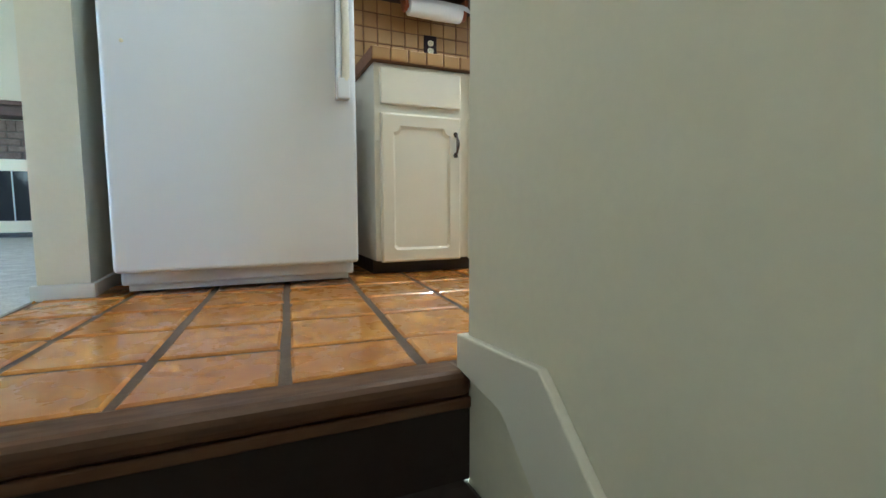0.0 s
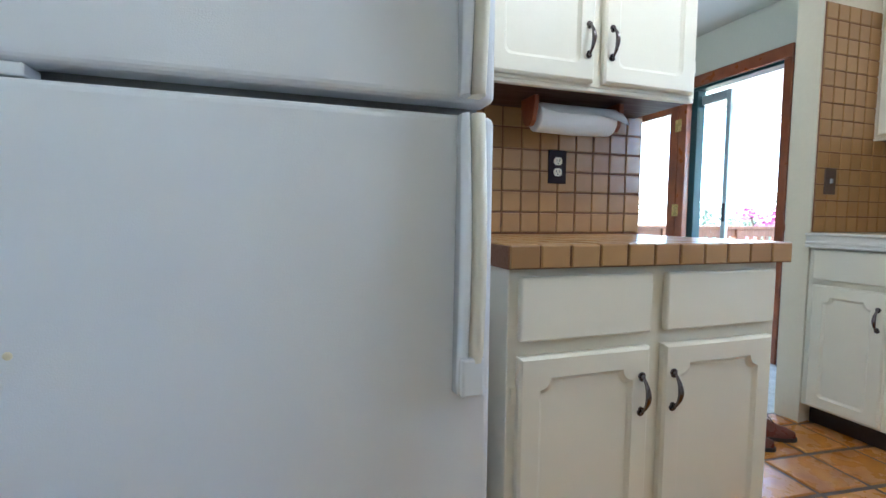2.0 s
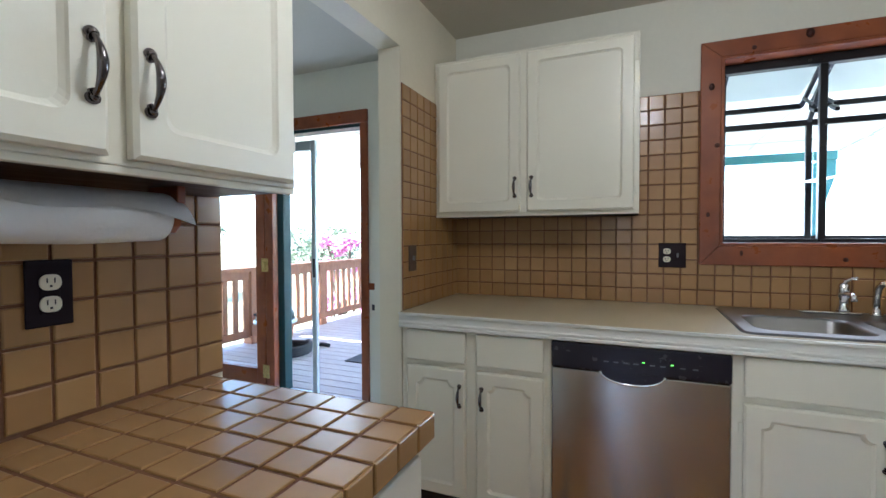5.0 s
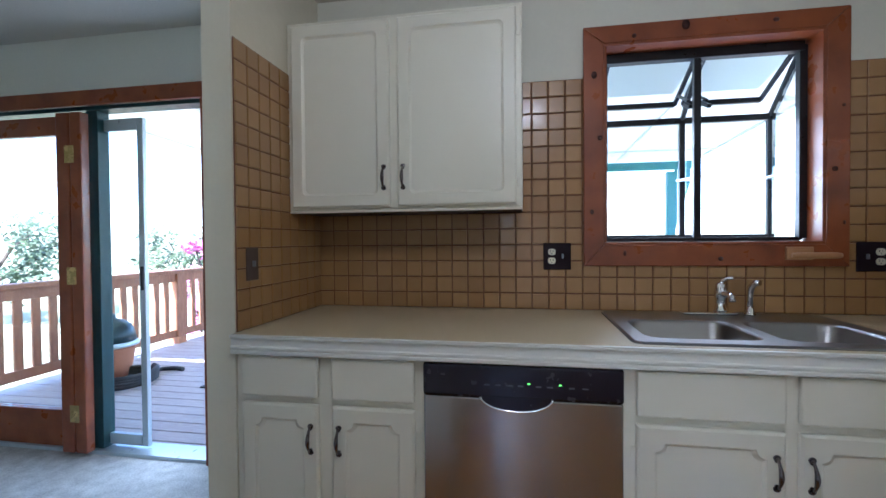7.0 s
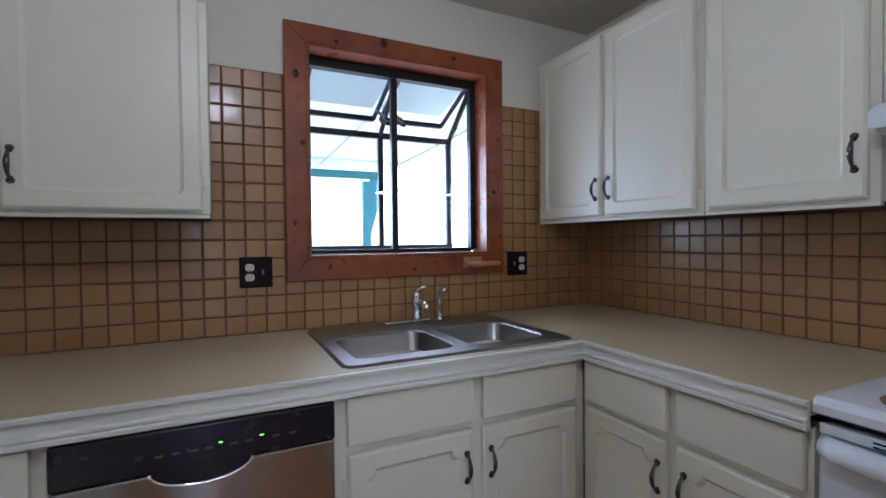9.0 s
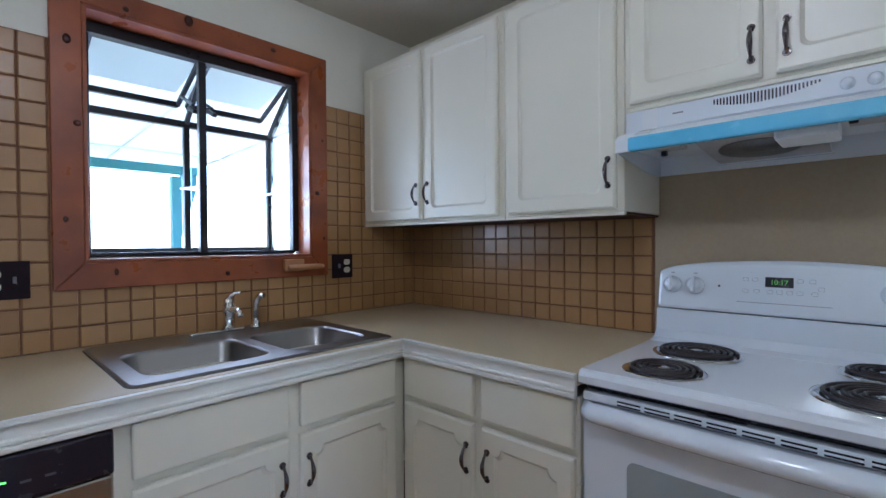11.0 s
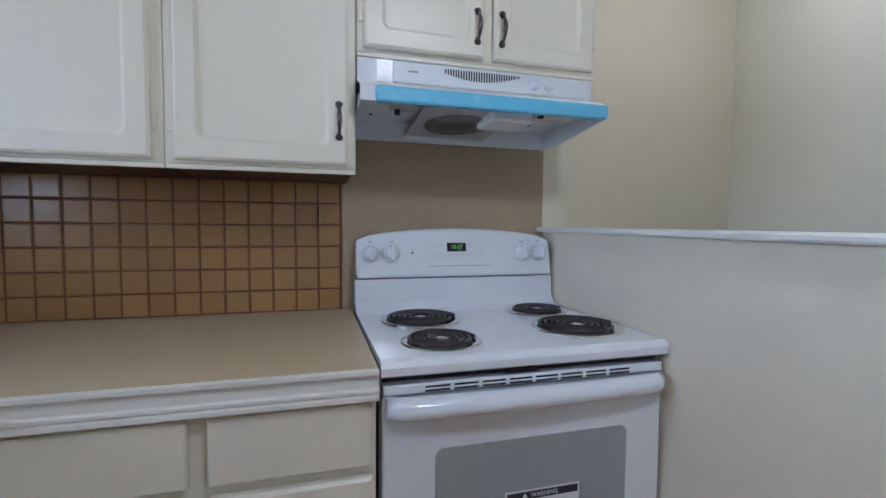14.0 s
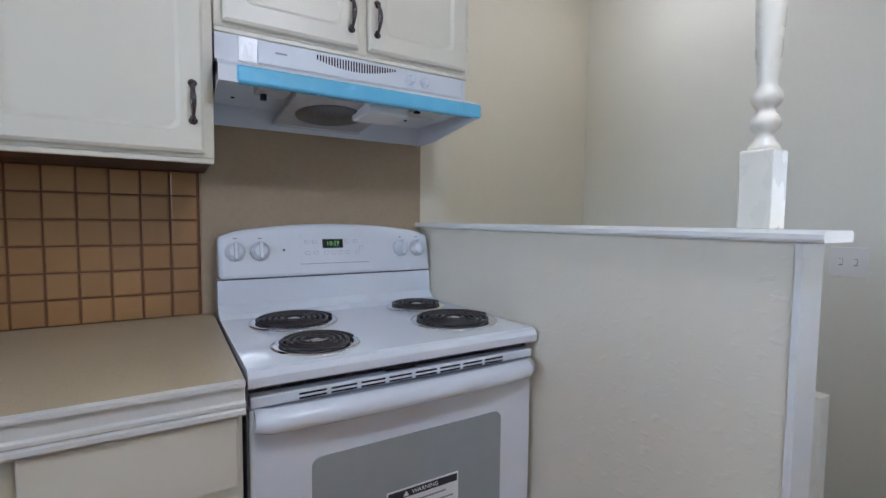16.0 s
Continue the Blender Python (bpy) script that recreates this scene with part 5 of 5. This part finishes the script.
tree("flowering_bush", 9.6, 8.3, -3.0, 4.4, 0.65, PINK, "pink flowering bush beyond the railing", "bush", 11, 22, 0.07)

# ---- fireplace ----
fp = thing("fireplace", facing("s", -3.2, 6.248, 0), "grey-brown brick fireplace with a dark wooden mantel", "fireplace")
part("brick_core", bm_box(0.01, 1.59, 0.0, 1.18, 0, 0.085), MORTAR, fp)
part("corner_strip", bm_box(-0.012, 0.0, 0.0, 1.18, 0.001, 0.09, 0.002), IVORY, fp)
mantel = part("mantel", bm_box(-0.10, 1.70, 1.20, 1.30, 0.001, 0.24, 0.006), DARKWOOD, fp, "dark stained mantel")
part("mantel_shelf", bm_box(-0.12, 1.72, 1.3005, 1.345, 0.001, 0.28, 0.006), DARKWOOD, fp)
part("firebox_surround", bm_extrude(round_rect(0.18, 1.24, 0.03, 0.78, 0.01, 2), 0.03, m=Matrix.Translation((0, 0, 0.107))), IVORY, fp, "cream metal surround")
for u0 in (0.27, 0.49, 0.71, 0.93):
    dr = part("glass_door", bm_box(u0, u0 + 0.205, 0.15, 0.66, 0.138, 0.146, 0.002), SMOKE, fp, "smoked glass door")
    part("door_trim", bm_box(u0 - 0.009, u0 - 0.001, 0.145, 0.665, 0.138, 0.152, 0.001), PALEFRAME, dr)
part("vent_grille", bm_box(0.62, 0.98, 0.085, 0.115, 0.138, 0.142, 0.001), INK, fp)
part("hearth", bm_box(-0.12, 1.72, 0.0, 0.028, 0.26, 0.60, 0.004), SLATE, fp, "dark slate hearth")
part("hearth_back", bm_box(-0.02, 1.62, 0.0, 0.028, 0.09, 0.2595, 0.002), SLATE, fp)
bdata = None
for r in range(16):
    if r == 15:
        cells = [(0.01 + k * 0.0755, 0.068, 1.065, 0.11) for k in range(20)]
    else:
        cells = [(0.01 + (k - 0.5 * (r % 2)) * 0.226, 0.212, 0.03 + r * 0.069, 0.058) for k in range(8)]
    for u, w, v, h in cells:
        u0, u1 = max(0.01, u), min(1.59, u + w)
        if u1 - u0 < 0.05 or (u0 > 0.16 and u1 < 1.26 and v + h < 0.77):
            continue
        if w > 0.2 and u1 - u0 > 0.21:
            if bdata is None:
                ob = part("brick", bm_box(0, 0.212, 0, 0.058, 0, 0.022, 0.004, 1), BRICK, fp, m=Matrix.Translation((u0, v, 0.0835)))
                bdata = ob.data
            else:
                shared("brick", bdata, fp, Matrix.Translation((u0, v, 0.0835 + 0.003 * math.sin(u0 * 70 + v * 90))))
        else:
            part("brick", bm_box(u0, u1, v, v + h, 0.0835, 0.1055, 0.004, 1), BRICK, fp)
structure("trim_chair_rail", [(-6.0, -3.22, 6.235, 6.2495, 0.93, 0.985)], REDWOOD, "red-brown wooden chair rail", bevel=0.003)
tb = part("baseboard_tile", bm_box(-6.0, -3.33, 6.24, 6.2495, 0.001, 0.105), GROUT)
tagged(tb, "row of oxblood tiles along the living room wall", "baseboard", kind="structure")
tdat = None
for k in range(18):
    m = Matrix.Translation((-3.34 - 0.16 * (k + 1), 6.24, 0.004))
    if tdat is None:
        ob = part("tile", bm_box(0, 0.153, -0.008, 0, 0, 0.098, 0.002, 1), REDTILE, tb, m=m)
        tdat = ob.data
    else:
        shared("tile", tdat, tb, m)


# ---- wall and worktop tiles ----
def bm_tile(w, h, t=0.0042, c=0.003):
    """A glazed tile with a softly pillowed edge, face towards +z."""
    bm = bmesh.new()
    rings = [[(0, 0), (w, 0), (w, h), (0, h)]] + [shrink([(0, 0), (w, 0), (w, h), (0, h)], d) for d in (c * 0.25, c)]
    zs = (0, t - c * 0.45, t)
    vs = [[bm.verts.new((x, y, z)) for x, y in ring] for ring, z in zip(rings, zs)]
    bridge(bm, vs[0], vs[1])
    bridge(bm, vs[1], vs[2])
    bm.faces.new(vs[2])
    bm.normal_update()
    return bm


def mesh_of(bm, mat, name):
    data = bpy.data.meshes.new(name)
    bm.to_mesh(data)
    bm.free()
    data.materials.append(mat)
    return data


def lay(parent, data, cells, m, rnd):
    """Tiles at (u, v) on the plane m, each a hair out of true."""
    for u, v in cells:
        shared("tile", data, parent, m @ Matrix.Translation((u + rnd.uniform(-0.0006, 0.0006), v + rnd.uniform(-0.0006, 0.0006), rnd.uniform(0, 0.0007)))
               @ pose(0, 0, 0, rnd.uniform(-0.35, 0.35), rnd.uniform(-0.35, 0.35), rnd.uniform(-0.25, 0.25)))


G = 0.0055
SQ = mesh_of(bm_tile(P - G, P - G), TILE, "tile")
rnd = random.Random(4)
east = tagged(part("backsplash_east", bm_box(E - 0.005, E - 0.0005, S, N, CT1 + 0.001, FZ0 + 0.04), GROUT), "tan glazed tile backsplash with dark grout round the window", "backsplash", kind="structure")
for ya, yb, za, zb in ((S, FY0 + 0.03, FZ0 + 0.04, 1.385), (FY1 - 0.03, N, FZ0 + 0.04, 1.385), (FY1 - 0.03, 1.43, 1.385, CT1 + 14 * P), (-0.18, FY0 + 0.03, 1.385, CT1 + 14 * P)):
    part("grout_bed", bm_box(E - 0.005, E - 0.0005, ya, yb, za, zb), GROUT, east)
cells = []
for i in range(40):
    for j in range(14):
        y, z = N - (i + 1) * P, CT1 + j * P
        if y < S - 0.05:
            continue
        if j >= 6 and not (FY1 - 0.05 < y + 0.5 * P < 1.43 or -0.165 < y + 0.5 * P < FY0 + 0.04):
            continue
        if FY0 + 0.03 < y and y + P < FY1 - 0.03 and z > FZ0 + 0.01:
            continue
        cells.append((i * P + G / 2, j * P + G / 2))
lay(east, SQ, cells, facing("w", E - 0.005, N, CT1), rnd)
south = tagged(part("backsplash_south", bm_box(1.098, E - 0.012, S + 0.0005, S + 0.005, CT1 + 0.001, 1.39), GROUT), "tan glazed tile backsplash under the wall cabinets", "backsplash", kind="structure")
lay(south, SQ, [(i * P + G / 2, j * P + G / 2) for i in range(18) for j in range(6)], facing("n", 2.454, S + 0.005, CT1), rnd)
CORNER = mesh_of(bm_tile(0.022, P - G), TILE, "tile")
lay(south, CORNER, [(0, j * P + G / 2) for j in range(6)], facing("n", 2.4785, S + 0.005, CT1), rnd)
north = tagged(part("backsplash_north", bm_box(-0.085, 0.797, N - 0.005, N - 0.0005, 0.907, 1.39), GROUT), "tan glazed tile backsplash behind the tiled worktop", "backsplash", kind="structure")
PN = 0.0755
SQN = mesh_of(bm_tile(PN - G, PN - G), TILE, "tile")
lay(north, SQN, [(i * PN + G / 2, j * PN + G / 2) for i in range(11) for j in range(6)], facing("s", -0.034, N - 0.005, 0.913), rnd)
EDGEN = mesh_of(bm_tile(0.046, PN - G), TILE, "tile")
lay(north, EDGEN, [(0, j * PN + G / 2) for j in range(6)], facing("s", -0.0825, N - 0.005, 0.913), rnd)
SP = (E - 0.012 - 1.797) / 9
stub = tagged(part("backsplash_stub", bm_box(1.797, E - 0.012, N - 0.005, N - 0.0005, CT1 + 0.001, CT1 + 14 * P), GROUT), "tan glazed tiles on the short wall by the opening", "backsplash", kind="structure")
SQ2 = mesh_of(bm_tile(SP - G, P - G), TILE, "tile")
lay(stub, SQ2, [(i * SP + G / 2, j * P + G / 2) for i in range(9) for j in range(14)], facing("s", 1.797, N - 0.005, CT1), rnd)
PW = 0.837 / 11
PD = (N - 0.006 - 1.790) / 8
GW = 0.0075     # the worktop's joints are wider
SQ3 = mesh_of(bm_tile(PW - GW, PD - GW, 0.0032, 0.0024), TILE, "tile")
lay(pen, SQ3, [(i * PW + GW / 2, j * PD + GW / 2) for i in range(11) for j in range(8)], Matrix.Translation((-0.085, 1.790, 0.906)), rnd)
SQ5 = mesh_of(bm_tile(PW - G, 0.050), TILE, "tile")
lay(pen, SQ5, [(i * PW + G / 2, 0) for i in range(11)], facing("s", -0.085, 1.793, 0.858), rnd)
SQ6 = mesh_of(bm_tile(PD - G, 0.050), TILE, "tile")
lay(pen, SQ6, [(i * PD + G / 2, 0) for i in range(8)], facing("e", 0.752, 1.793, 0.858), rnd)

# ---- floor tiles, laid a few degrees askew ----
def clip(poly, axis, value, keep_above):
    out = []
    for a, b in zip(poly, poly[1:] + poly[:1]):
        ina, inb = (a[axis] >= value) == keep_above, (b[axis] >= value) == keep_above
        if ina:
            out.append(a)
        if ina != inb:
            t = (value - a[axis]) / (b[axis] - a[axis])
            out.append((a[0] + (b[0] - a[0]) * t, a[1] + (b[1] - a[1]) * t))
    return out


def floor_tile(poly, z):
    cx, cy = sum(p[0] for p in poly) / len(poly), sum(p[1] for p in poly) / len(poly)
    bm = bmesh.new()
    loops = []
    for d, h in ((0.0, -0.008), (0.001, -0.004), (0.006, 0.0)):
        loops.append([bm.verts.new((x - cx - d * (x - cx) / max(0.02, math.hypot(x - cx, y - cy)) * 1.4, y - cy - d * (y - cy) / max(0.02, math.hypot(x - cx, y - cy)) * 1.4, h)) for x, y in poly])
    bridge(bm, loops[0], loops[1])
    bridge(bm, loops[1], loops[2])
    bm.faces.new(loops[2])
    bm.normal_update()
    part("tile", bm, SALTILLO, tile_bed, m=Matrix.Translation((cx, cy, z)))


ang, pitch, joint = radians(-5), 0.237, 0.018
ux, uy = (math.cos(ang), math.sin(ang)), (-math.sin(ang), math.cos(ang))
for i in range(-4, 12):
    for j in range(-5, 6):
        q = []
        for a, b in ((0, 0), (1, 0), (1, 1), (0, 1)):
            uu, vv = (i + a) * pitch + (joint / 2 if a == 0 else -joint / 2), (j + b) * pitch + (joint / 2 if b == 0 else -joint / 2)
            uu, vv = uu + rnd.uniform(-0.002, 0.002), vv + rnd.uniform(-0.002, 0.002)
            q.append((-0.456 + uu * ux[0] + vv * uy[0], 1.422 + uu * ux[1] + vv * uy[1]))
        for region in ((-1.155, 0.80, 0.762, 2.42), (0.80, 1.86, 0.12, 2.535), (0.315, 0.80, 0.2, 0.762), (-0.16, 0.315, 0.72, 0.762)):
            poly = q
            for axis, value, above in ((0, region[0], True), (0, region[1], False), (1, region[2], True), (1, region[3], False)):
                poly = clip(poly, axis, value, above) if poly else poly
            if len(poly) >= 3:
                area = abs(sum(a[0] * b[1] - b[0] * a[1] for a, b in zip(poly, poly[1:] + poly[:1]))) / 2
                if area > 0.002:
                    floor_tile(poly, rnd.uniform(-0.0008, 0.0008))

# assumed flush ceiling light of the kitchen, and an added one over the stairs
for lx, ly, lz in ((0.70, 1.35, TOP), (-0.65, -0.25, TOP2)):
    cl = thing("ceiling_light", pose(lx, ly, lz), "round white flush ceiling light, assumed and out of view", "ceiling light")
    part("base", bm_lathe([(0.16, 0.0), (0.16, -0.02), (0.15, -0.025)], 28), TRIM, cl)
    part("rim", bm_lathe([(0.165, -0.02), (0.17, -0.03), (0.165, -0.04)], 28, cap=False), CHROME, cl)
